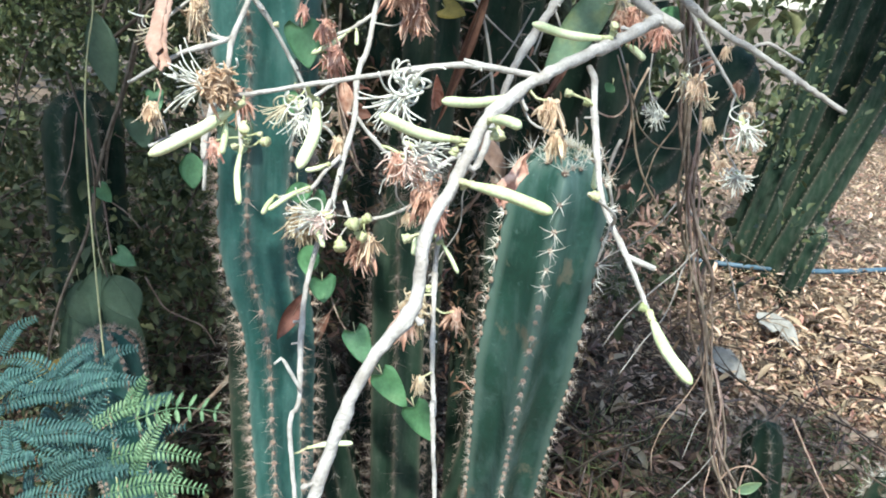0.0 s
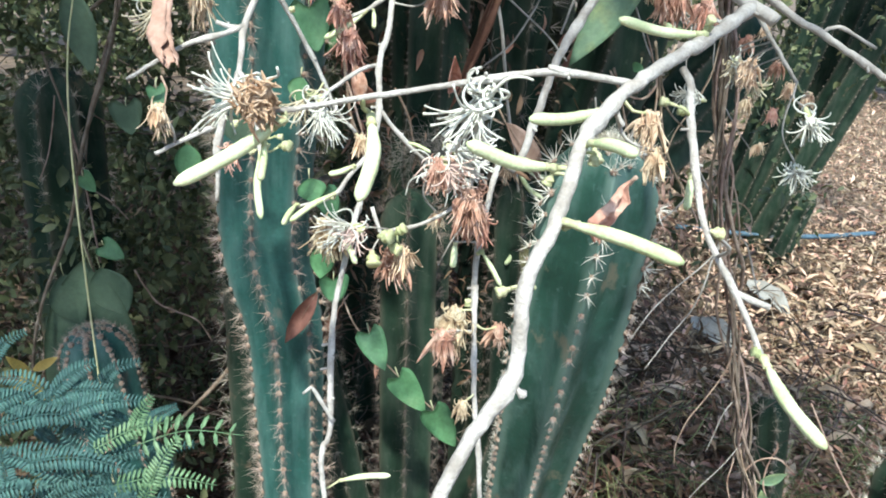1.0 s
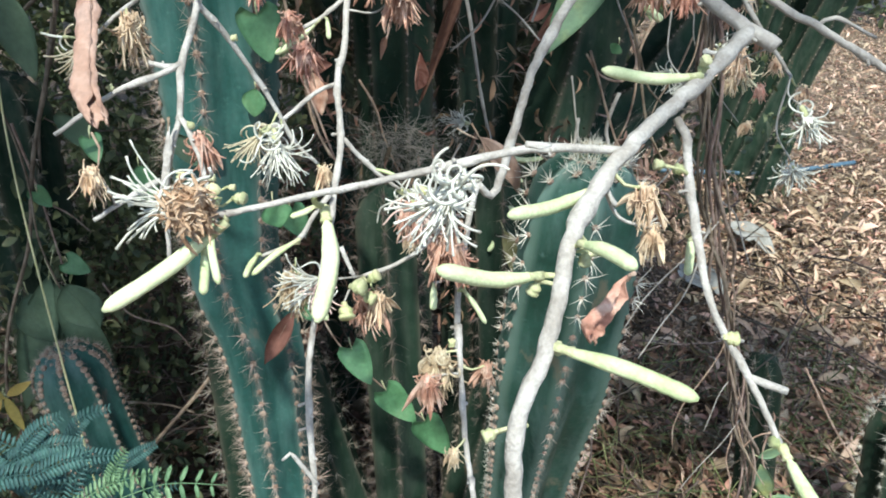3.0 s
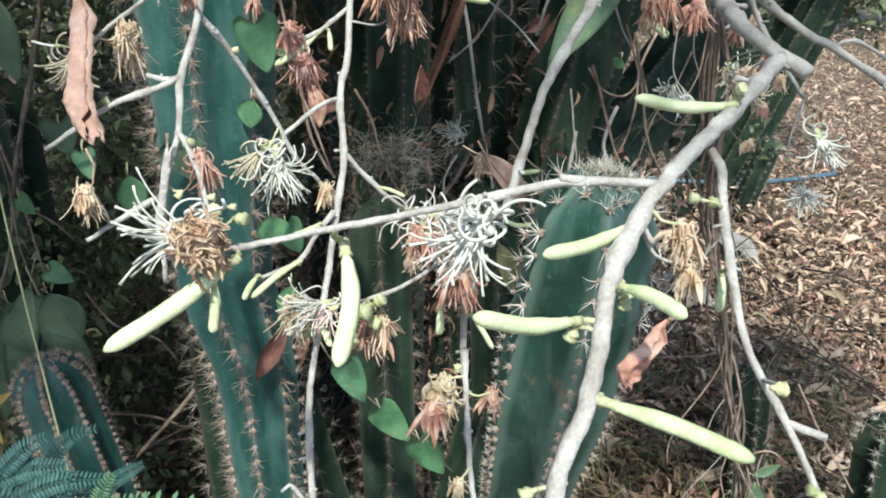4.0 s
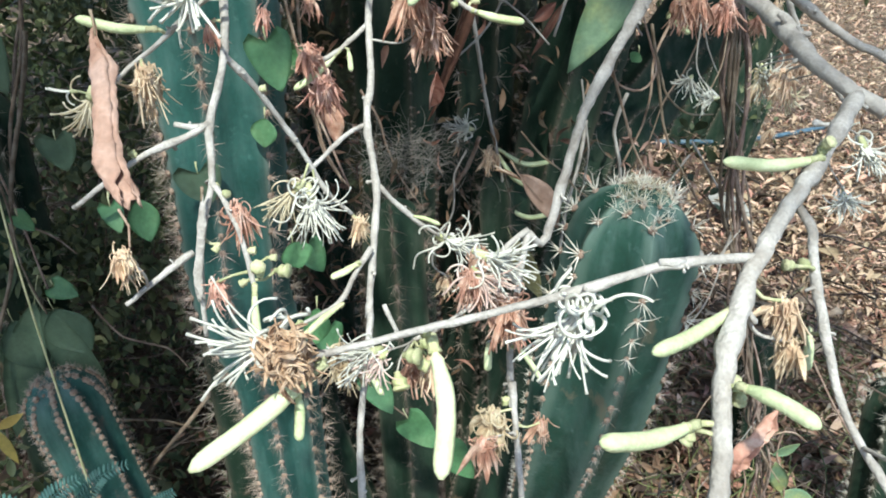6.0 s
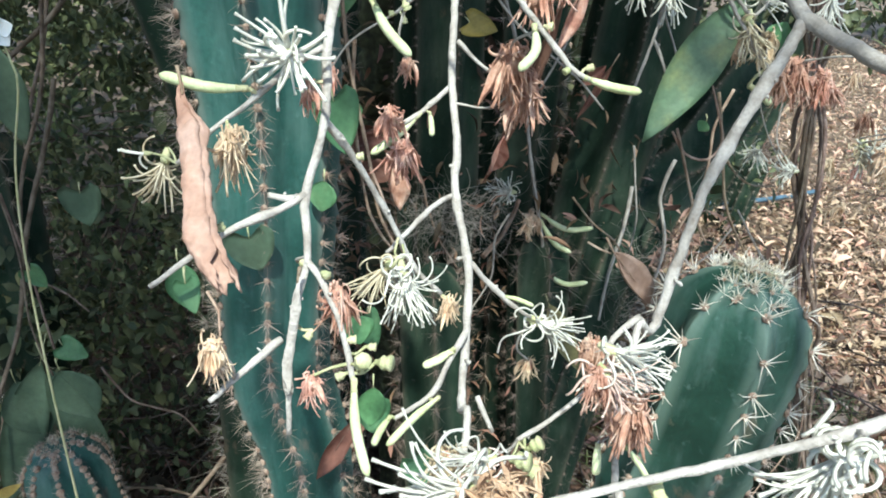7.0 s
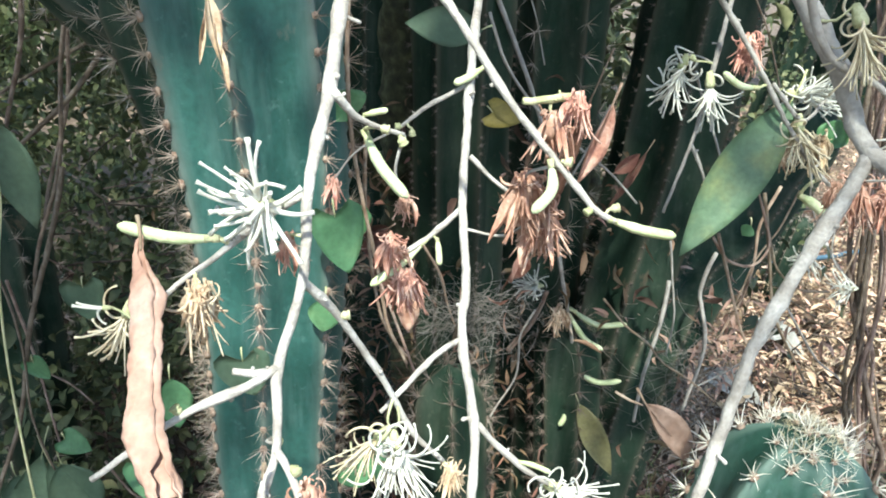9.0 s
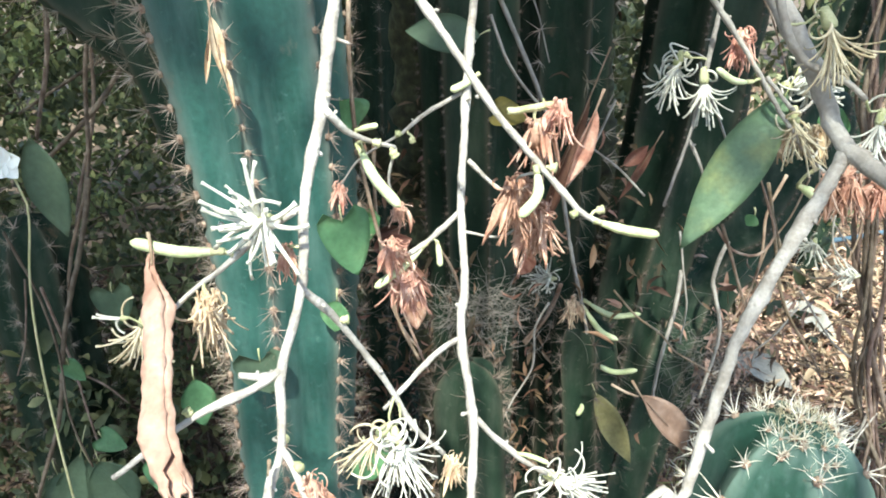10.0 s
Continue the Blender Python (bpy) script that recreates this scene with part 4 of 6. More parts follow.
# ---- leaves caught in the shrub or growing on vines ----
def curled_leaf(name, label, base, tip, width, mat, roll=2.6, face=(0, -1, 0), turned=0.0):
    """A dry leaf rolled lengthwise into an uneven trough with crumpled ends."""
    base, tip = Vector(base), Vector(tip)
    d = (tip - base)
    size = d.length
    d.normalize()
    n = Vector(face)
    n = (n - d * n.dot(d)).normalized()
    s = d.cross(n)
    bm = bmesh.new()
    rows, cols, grid = 46, 22, []
    for i in range(rows + 1):
        t = i / rows
        w = width * np.interp(t, (0, 0.09, 0.27, 0.5, 0.76, 0.9, 1), (0.12, 0.42, 1.02, 0.88, 1.08, 1.0, 0.85))
        drift = width * np.interp(t, (0, 0.12, 0.27, 0.5, 0.78, 0.92, 1), (0, 0, -0.11, 0.0, 0.13, -0.04, -0.26))
        line = []
        for j in range(cols + 1):
            u = (j / cols - 0.5) * 2
            gape = 0.34 * noise.noise(Vector((t * 5.5, size * 90, 2.0))) + 0.16 * noise.noise(Vector((t * 23, 1.0, u)))
            ang = turned + u * (roll + gape - 1.3 * max(0, t - 0.84) / 0.16) * (0.72 + 0.28 * min(1, t * 2.5))
            r = w / 2.6 * (1 - 0.25 * max(0, u)) * (1 + 0.06 * noise.noise(Vector((t * 4, u * 1.6, 7))))
            end = 0.030 * max(0, t - 0.75) / 0.25 * (math.sin(u * 7 + 1) + 0.8 * math.sin(u * 23))
            q = base + d * size * (t + 0.012 * math.sin(u * 5 + t * 9) + end) + s * (math.sin(ang) * r * (1 - 0.10 * abs(u))) + n * (math.cos(ang) * r * 0.42)
            q += (s * noise.noise(q * 70) + n * noise.noise(q * 70 + Vector((5, 1, 3)))) * width * 0.09
            q += (s * noise.noise(q * 240) + n * noise.noise(q * 240 + Vector((2, 7, 3)))) * width * 0.07
            q += s * drift
            line.append(bm.verts.new(q))
        grid.append(line)
    for i in range(rows):
        for j in range(cols):
            bm.faces.new((grid[i][j], grid[i][j + 1], grid[i + 1][j + 1], grid[i + 1][j]))
    thing = tagged(new(name), label, "leaf")
    ob = part("blade", bm, mat, thing)
    m = ob.modifiers.new("thick", "SOLIDIFY")
    m.thickness = 0.0005
    bm = bmesh.new()
    tube(bm, spline([base - d * size * 0.09 + n * 0.002, base - d * size * 0.03, base + d * size * 0.06], 0.002), lambda t: 0.0009 - 0.0003 * t, 6, 0.2)
    part("stalk", bm, M_VINE, thing)
    return thing


curled_leaf("dead_leaf", "curled tan dead leaf hanging from a pale twig", (-0.200, 0.572, 1.115), (-0.180, 0.487, 1.056), 0.0185, M_DEADLEAF, 3.35, (0.1, -1, 0.1), 2.62)
curled_leaf("dead_leaf", "small grey curled dead leaf on the branch", (-0.150, 0.512, 1.045), (-0.158, 0.500, 0.995), 0.0068, M_BARK, 2.4)


def dry_leaf(label, base, tip, width, mat, face=(0.2, -1, 0.3), cup=0.5, droop=0.0):
    """A flat or folded dry leaf with a bent midrib and ruffled edges."""
    bm = bmesh.new()
    blade(bm, base, tip, width, face, cup, "lance", droop, 0.22)
    thing = tagged(new("dead_leaf"), label, "leaf")
    part("blade", bm, mat, thing)
    b, t = Vector(base), Vector(tip)
    n = Vector(face).normalized() * 0.0006
    bm = bmesh.new()
    tube(bm, [b - (t - b) * 0.18 + Vector((0.001, 0, 0.002)), b + n, b.lerp(t, 0.5) + n], lambda u: 0.0008 * (1 - 0.7 * u), 5)
    part("stalk", bm, M_VINE, thing)
    return thing


dry_leaf("brown folded leaf caught between the cacti", (0.031, 0.600, 1.007), (0.066, 0.602, 0.963), 0.017, M_DEADLEAF, (0.7, -1, 0.4), 0.9, 0.1)
dry_leaf("long red-brown dead leaf hanging between stems", (0.051, 0.800, 1.131), (0.002, 0.840, 0.961), 0.013, M_REDLEAF, (0.3, -1, 0), 1.2)
dry_leaf("red-brown dead leaf stuck low on a cactus", (-0.108, 0.800, 0.741), (-0.158, 0.800, 0.651), 0.018, M_REDLEAF, (0, -1, 0.2), 0.5)
curled_leaf("dead_leaf", "dried brown petal curled on a stalk", (0.043, 0.322, 1.050), (0.033, 0.320, 1.026), 0.013, M_DRY, 1.9, (0, -1, 0.2), 2.2)
dry_leaf("narrow shredded dry leaf caught on the tall cactus", (-0.188, 0.690, 1.201), (-0.185, 0.690, 1.168), 0.008, M_DRY_PALE, (0.5, -1, 0.1), 0.9)
dry_leaf("narrow shredded dry leaf caught on the tall cactus", (-0.186, 0.690, 1.179), (-0.181, 0.690, 1.151), 0.004, M_DRY_PALE, (0.8, -1, 0.1), 1.4)
dry_leaf("narrow shredded dry leaf caught on the tall cactus", (-0.190, 0.690, 1.190), (-0.195, 0.690, 1.165), 0.003, M_DRY_PALE, (0.3, -1, 0.1), 1.4)
dry_leaf("thin brown leaf among dark stems", (0.177, 1.000, 1.036), (0.143, 1.000, 0.976), 0.009, M_REDLEAF, (0, -1, 0.2), 0.8)
dry_leaf("crumpled red-brown leaf among the dark stems", (-0.115, 0.860, 0.991), (-0.082, 0.860, 1.000), 0.020, M_REDLEAF, (0.2, -1, 0.6), 0.9)
dry_leaf("crumpled red-brown leaf among the dark stems", (-0.110, 0.860, 0.973), (-0.072, 0.860, 0.965), 0.022, M_REDLEAF, (-0.3, -1, 0.5), 0.8)
dry_leaf("crumpled red-brown leaf among the dark stems", (-0.091, 0.870, 1.007), (-0.114, 0.870, 1.000), 0.014, M_REDLEAF, (0.2, -1, 0.2), 1.2)
dry_leaf("crumpled red-brown leaf among the dark stems", (0.138, 0.980, 1.020), (0.162, 0.980, 1.040), 0.014, M_REDLEAF, (0.2, -1, 0.4), 1.2)
dry_leaf("withered red-brown leaf low on the stem", (-0.122, 0.720, 0.801), (-0.155, 0.720, 0.741), 0.018, M_REDLEAF, (0, -1, 0.2), 0.6)
dry_leaf("withered brown leaf behind a dried flower", (-0.090, 0.720, 1.025), (-0.084, 0.720, 0.988), 0.014, M_DRY, (0.3, -1, 0), 1.2)
dry_leaf("withered brown leaf beside a dried flower", (0.002, 0.615, 1.160), (-0.010, 0.620, 1.120), 0.009, M_DRY, (0.3, -1, 0), 1.2)
dry_leaf("withered brown leaf on the shaded stem", (-0.001, 0.800, 0.989), (0.000, 0.760, 1.031), 0.014, M_DRY, (0.3, -1, 0), 1.2)


def green_leaf(label, base, tip, width, shape="lance", mat=None, face=(0, -1, 0.3), cup=0.15, stalk=None, droop=0.0):
    """A leaf with its stalk, cupped along the midrib."""
    thing = tagged(new("leaf"), label, "leaf")
    bm = bmesh.new()
    blade(bm, base, tip, width, face, cup, shape, droop, 0.03)
    part("blade", bm, mat or M_LEAF, thing)
    bm = bmesh.new()
    b, t = Vector(base), Vector(tip)
    start = Vector(stalk) if stalk else b - (t - b) * 0.14 + Vector((0, 0.004, 0.004))
    tube(bm, spline([start, (start + b) / 2 + Vector((0, -0.001, 0.001)), b + (t - b) * 0.03], 0.003), lambda u: 0.0008 * (1 - 0.6 * u), 5)
    part("stalk", bm, M_CALYX, thing)
    return thing


green_leaf("large pale green leaf with yellowing spots", (0.168, 0.745, 1.137), (0.102, 0.735, 1.032), 0.036, "lance", M_LEAF_PALE, (-0.3, -1, 0.35), 0.25)
for lab, base, tip, wid, shp in [
    ("heart-shaped green vine leaf", (-0.130, 0.725, 1.069), (-0.122, 0.720, 1.032), 0.042, "heart"),
    ("green leaf hanging behind a pale branch", (-0.129, 0.780, 1.136), (-0.120, 0.780, 1.116), 0.035, "lance"),
    ("heart-shaped green vine leaf", (-0.070, 0.715, 0.759), (-0.052, 0.700, 0.726), 0.036, "heart"),
    ("heart-shaped green vine leaf", (-0.038, 0.700, 0.718), (-0.009, 0.695, 0.681), 0.036, "heart"),
    ("heart-shaped green vine leaf", (-0.001, 0.690, 0.686), (0.024, 0.685, 0.646), 0.038, "heart"),
    ("small green leaf low among the stems", (-0.106, 0.715, 0.817), (-0.103, 0.710, 0.793), 0.036, "heart"),
    ("green leaf behind the hanging branches", (-0.127, 0.800, 1.047), (-0.140, 0.800, 1.010), 0.055, "heart"),
    ("narrow green leaf behind the hanging branches", (-0.140, 0.800, 0.994), (-0.152, 0.800, 0.960), 0.022, "lance"),
    ("small green leaf behind a flower", (-0.254, 0.765, 0.932), (-0.250, 0.760, 0.893), 0.026, "lance"),
    ("small green leaf behind a flower", (-0.114, 0.700, 0.911), (-0.103, 0.700, 0.886), 0.030, "heart"),
    ("dull green leaf under a twig", (-0.193, 0.720, 0.971), (-0.187, 0.720, 0.944), 0.045, "heart"),
    ("green leaf stub hanging from a twig", (-0.203, 0.540, 1.030), (-0.199, 0.535, 1.016), 0.015, "heart"),
    ("dull green leaf in the shade", (-0.377, 0.950, 0.923), (-0.373, 0.950, 0.887), 0.05, "heart"),
    ("small green leaf low beside a branch", (-0.109, 0.660, 0.877), (-0.112, 0.655, 0.846), 0.022, "lance"),
    ("small green leaf low beside a branch", (-0.122, 0.660, 0.937), (-0.117, 0.655, 0.917), 0.025, "lance"),
    ("yellowing small leaf on a thin stem", (0.004, 0.940, 1.089), (0.030, 0.930, 1.083), 0.034, "heart"),
    ("broad dull green leaf above the hanging branches", (-0.030, 0.800, 1.173), (-0.082, 0.800, 1.178), 0.028, "lance"),
    ("olive yellowing narrow leaf hanging on a vine", (0.116, 0.950, 0.769), (0.159, 0.940, 0.678), 0.028, "lance"),
    ("small green leaf on a thin vine", (0.188, 0.800, 1.029), (0.182, 0.800, 1.021), 0.014, "lance"),
    ("green leaf at the upper edge", (0.234, 0.800, 1.091), (0.243, 0.800, 1.112), 0.03, "lance"),
    ("small light green herb leaf near the ground", (0.431, 0.760, 0.482), (0.407, 0.755, 0.542), 0.022, "lance"),
    ("small light green herb leaf near the ground", (0.405, 0.760, 0.548), (0.433, 0.755, 0.567), 0.018, "lance"),
    ("small light green herb leaf near the ground", (0.431, 0.760, 0.480), (0.484, 0.755, 0.455), 0.026, "lance"),
    ("green leaf in the dim brush", (-0.491, 1.100, 1.045), (-0.474, 1.100, 0.927), 0.052, "lance"),
    ("green leaf in the dim brush", (-0.453, 1.000, 0.684), (-0.424, 1.000, 0.612), 0.06, "lance"),
    ("green leaf in the dim brush", (-0.504, 1.000, 0.672), (-0.482, 1.000, 0.592), 0.06, "lance"),
    ("small pale green vine leaf", (-0.460, 1.000, 0.815), (-0.446, 1.000, 0.794), 0.035, "heart"),
    ("small green vine leaf", (-0.444, 1.000, 0.717), (-0.418, 1.000, 0.700), 0.035, "heart"),
    ("small green leaf beside the tall cactus", (-0.138, 0.730, 1.009), (-0.141, 0.730, 0.985), 0.022, "lance"),
    ("narrow yellowing leaf low in the brush", (-0.528, 0.930, 0.560), (-0.487, 0.920, 0.589), 0.013, "lance"),
    ("narrow yellowing leaf low in the brush", (-0.531, 0.930, 0.559), (-0.513, 0.920, 0.509), 0.014, "lance"),
    ("narrow yellowing leaf low in the brush", (-0.532, 0.930, 0.555), (-0.554, 0.920, 0.587), 0.014, "lance"),
    ("narrow yellowing leaf low in the brush", (-0.535, 0.930, 0.559), (-0.559, 0.920, 0.517), 0.012, "lance"),
    ("large dull green leaf in the shade", (-0.471, 1.000, 0.698), (-0.550, 1.000, 0.482), 0.050, "lance"),
    ("large dull green leaf in the shade", (-0.466, 1.000, 0.689), (-0.413, 1.000, 0.489), 0.048, "lance"),
]:
    green_leaf(lab, base, tip, wid, shp, M_LEAF_DULL if "dull" in lab or "dim" in lab else M_LEAF_OLIVE if "olive" in lab else M_LEAF_YELLOW if "yellowing" in lab else M_LEAF_PALE if "yellow" in lab or "light" in lab else M_LEAF, face=(random.uniform(-0.4, 0.4), -1, random.uniform(0.0, 0.6)))


# ---- the cacti, from foot to tip ----
def column(top, low, r_top, r_low, mid=None, r_mid=None, lean=1.0):
    """An axis that starts on the ground, on the line of the column's lower part, and runs up to its tip."""
    top, low = Vector(top), Vector(low)
    d = (low - top).normalized()
    foot = low + d * (low.z / max(0.2, -d.z)) * 0.98 if d.z < -0.2 else Vector((low.x, low.y, 0))
    foot = low.lerp(foot, lean)
    foot.z = -0.02
    pts = [(tuple(foot), r_low), (tuple(low), r_low)]
    if mid:
        pts.append((mid, r_mid))
    return pts + [(tuple(top), r_top)]


G_CACTI = "cactus stems of the thicket"
# the rounded tip below the hanging branches
cactus("green ribbed cactus column with a rounded spiny tip", [((0.098, 0.720, -0.02), 0.036), ((0.098, 0.700, 0.45), 0.037), ((0.097, 0.648, 0.66), 0.042), ((0.0975, 0.606, 0.80), 0.049), ((0.101, 0.585, 0.90), 0.047), ((0.1035, 0.578, 0.95), 0.045), ((0.107, 0.573, 1.005), 0.046)], 6, radians(-98), M_CACTUS_GREEN, 0.021, "stout", M_SPINE_PALE, 0.31, 290, group=G_CACTI, gap_low=0.009, low_scale=0.95, crown=26, low=("short", M_SPINE))
# the tall one beside it, which leaves the top of the view
cactus("tall blue-green cactus column with brown spine clusters", [((-0.150, 0.760, -0.02), 0.036), ((-0.155, 0.762, 0.45), 0.036), ((-0.160, 0.765, 0.62), 0.039), ((-0.165, 0.770, 0.735), 0.042), ((-0.184, 0.775, 0.83), 0.046), ((-0.180, 0.778, 0.95), 0.051), ((-0.177, 0.780, 1.06), 0.056), ((-0.186, 0.782, 1.20), 0.064), ((-0.194, 0.785, 1.36), 0.068)], 7, radians(-93), M_CACTUS, 0.0185, "fine", M_SPINE_BROWN, 0.27, 290, group=G_CACTI, gap_low=0.014, low_scale=0.9)
cactus("short cactus with a woolly brown tip", column((-0.453, 0.945, 0.623), (-0.416, 0.945, 0.357), 0.048, 0.050), 9, radians(-80), M_CACTUS, 0.009, "short", M_SPINE, 0.20, 260, group=G_CACTI, crown=26)
cactus("shaded blue-grey cactus column with bristling ribs", column((-0.034, 0.900, 0.855), (-0.026, 0.890, 0.608), 0.040, 0.040), 6, radians(-92), M_CACTUS_SHADE, 0.019, "fine", M_FUZZ, 0.30, 120, group=G_CACTI)
cactus("shaded grey-blue cactus column", column((-0.020, 0.980, 1.306), (-0.014, 0.990, 0.749), 0.050, 0.044), 7, radians(-75), M_CACTUS_SHADE, 0.008, "fuzz", M_FUZZ, 0.26, 60, group=G_CACTI)
cactus("shaded dark cactus column with long spines", column((0.080, 1.050, 1.320), (0.096, 1.100, 0.741), 0.060, 0.050), 7, radians(-120), M_CACTUS_SHADE, 0.028, "long", M_SPINE, 0.26, 50, group=G_CACTI)
cactus("dark leaning cactus column", column((0.274, 1.100, 1.310), (0.174, 1.050, 0.702), 0.066, 0.055, (0.236, 1.080, 1.019), 0.066, 0.35), 7, radians(-110), M_CACTUS_SHADE, 0.009, "fuzz", M_FUZZ, 0.26, 60, group=G_CACTI)
cactus("old leaning cactus column matted with dry spines", column((0.485, 1.200, 1.044), (0.198, 1.020, 0.720), 0.055, 0.050, (0.334, 1.120, 0.877), 0.055, 0.3), 7, radians(-70), M_CACTUS_SHADE, 0.008, "fuzz", M_FUZZ, 0.24, 120, group=G_CACTI)
cactus("thin dark cactus stem", column((0.108, 0.990, 0.850), (0.125, 0.980, 0.535), 0.038, 0.038), 6, radians(-85), M_CACTUS_SHADE, 0.019, "fine", M_FUZZ, 0.30, 90, group=G_CACTI)
cactus("dark cactus stem in deep shade", column((-0.592, 1.250, 0.907), (-0.606, 1.250, 0.449), 0.066, 0.064), 7, radians(-95), M_CACTUS_SHADE, 0.026, "fine", M_SPINE, 0.26, 40, group=G_CACTI)
cactus("dark cactus branch leaning behind the tall one", [((-0.217, 0.930, 0.992)[:2] + (-0.02,), 0.05), ((-0.217, 0.930, 0.992), 0.055), ((-0.223, 0.940, 1.122), 0.062), ((-0.329, 0.980, 1.216), 0.068), ((-0.437, 1.020, 1.317), 0.070)], 7, radians(-95), M_CACTUS_SHADE, 0.028, "long", M_SPINE, 0.26, 30, group=G_CACTI)
cactus("thin far cactus stem leaning over the litter", [((1.470, 2.761, -0.02), 0.042), ((1.505, 2.761, 0.12), 0.044), ((1.551, 2.761, 0.317), 0.042)], 6, radians(-95), M_CACTUS_SHADE, 0.03, "fine", M_SPINE, 0.26, 0, group=G_CACTI)
cactus("low dark cactus stem among dry vines", column((0.662, 1.200, 0.381), (0.702, 1.200, 0.122), 0.038, 0.040), 7, radians(-95), M_CACTUS_SHADE, 0.02, "fine", M_SPINE, 0.26, 40, group=G_CACTI)
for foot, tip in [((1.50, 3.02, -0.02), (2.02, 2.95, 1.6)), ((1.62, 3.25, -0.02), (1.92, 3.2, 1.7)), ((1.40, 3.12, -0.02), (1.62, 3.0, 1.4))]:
    cactus("far dark cactus stem leaning out of the brush", [(foot, 0.085), (tuple((Vector(foot) * 0.6 + Vector(tip) * 0.4)), 0.085), (tip, 0.08)], 7, radians(-95), M_CACTUS_SHADE, 0.02, "short", M_SPINE, 0.26, 0, group=G_CACTI)
cactus("dark cactus stem behind the others", column((-0.094, 1.620, 1.349), (-0.114, 1.600, 0.542), 0.055, 0.055), 7, radians(-95), M_CACTUS_SHADE, 0.03, "fine", M_SPINE, 0.26, 0, group=G_CACTI)
cactus("dark spiny cactus at the edge of the litter", column((0.800, 1.000, 0.420), (0.830, 0.980, 0.12), 0.055, 0.055), 7, radians(-95), M_CACTUS_SHADE, 0.02, "fine", M_SPINE_PALE, 0.26, 0, group=G_CACTI)

cactus("dark spiny cactus column close behind the tall one", column((-0.280, 0.880, 1.208), (-0.182, 0.880, 0.802), 0.030, 0.028), 6, radians(-150), M_CACTUS_SHADE, 0.026, "long", M_SPINE, 0.26, 60, group=G_CACTI, low_scale=0.7)



# ---- trunks, vines and twigs behind ----
def trunk(label, pts, r0, r1, mat):
    thing = tagged(new("tree_trunk"), label, "tree trunk")
    bm = bmesh.new()
    run = spline(pts, 0.012)
    tube(bm, run, lambda t: r0 + (r1 - r0) * t, 18, 0.30)
    part("trunk", bm, mat, thing)
    rnd = random.Random(len(run))
    for k in range(3):
        q = run[rnd.randrange(len(run) // 4, len(run) - 4)]
        out = Vector((rnd.uniform(-1, 1), rnd.uniform(-0.6, 0.6), 0.5)).normalized()
        bm = bmesh.new()
        tube(bm, spline([q, q + out * r0 * 2, q + out * r0 * 4 + Vector((0, 0, r0)), q + out * r0 * 7 + Vector((0, 0, r0 * 3))], 0.012), lambda t: r1 * 0.4 * (1.1 - 0.8 * t), 7, 0.3)
        part("limb", bm, mat, thing)
    return thing


trunk("mossy lichen-spotted tree trunk in the shade", [(0.008, 1.450, -0.467)[:2] + (0,), (-0.040, 1.250, 0.772), (-0.051, 1.200, 1.061), (-0.058, 1.200, 1.387)], 0.05, 0.034, M_MOSS)
trunk("mossy slender trunk between cactus stems", [(0.263, 1.350, 0.233)[:2] + (0,), (0.205, 1.300, 0.829), (0.190, 1.300, 1.082), (0.174, 1.300, 1.416)], 0.045, 0.022, M_MOSS)


def vine(label, pts, r=0.0016, wander=0.004, mat=None, name="vine"):
    """A thin dry vine that wanders about its line."""
    rnd = random.Random(round(sum(map(sum, pts)) * 777))
    run = spline(pts, 0.02)
    ph = rnd.uniform(0, 9)
    run = [q + Vector((math.sin(i * 0.5 + ph), math.cos(i * 0.37 + ph), 0.3 * math.sin(i * 0.8))) * wander for i, q in enumerate(run)]
    run = spline(run, 0.006)
    bm = bmesh.new()
    tube(bm, run, lambda t: r * (1.1 - 0.3 * t), 6, 0.3)
    return tagged(part(name, bm, mat or M_VINE), label, "vine")


# a rope of twisted dry vines at the litter's edge
core = [Vector(p) for p in ((0.228, 0.760, 1.22), (0.256, 0.760, 1.035), (0.270, 0.760, 0.960), (0.296, 0.762, 0.863), (0.365, 0.765, 0.635), (0.425, 0.775, 0.400), (0.48, 0.790, 0.0))]
line = spline(core, 0.03)
for k in range(8):
    rr = random.Random(k)
    w, tight, wide = k * math.tau / 8, rr.uniform(0.35, 0.9) * rr.choice((-1, 1)), rr.uniform(0.004, 0.013)
    pts = [tuple(q + Vector((math.cos(w + i * tight), math.sin(w + i * tight), 0)) * (wide + 0.006 * math.sin(i * 0.7 + k))) for i, q in enumerate(line)]
    vine("dry brown vine twisted into a hanging rope", pts, rr.uniform(0.0009, 0.0021), 0.0022, M_VINE_OLD)
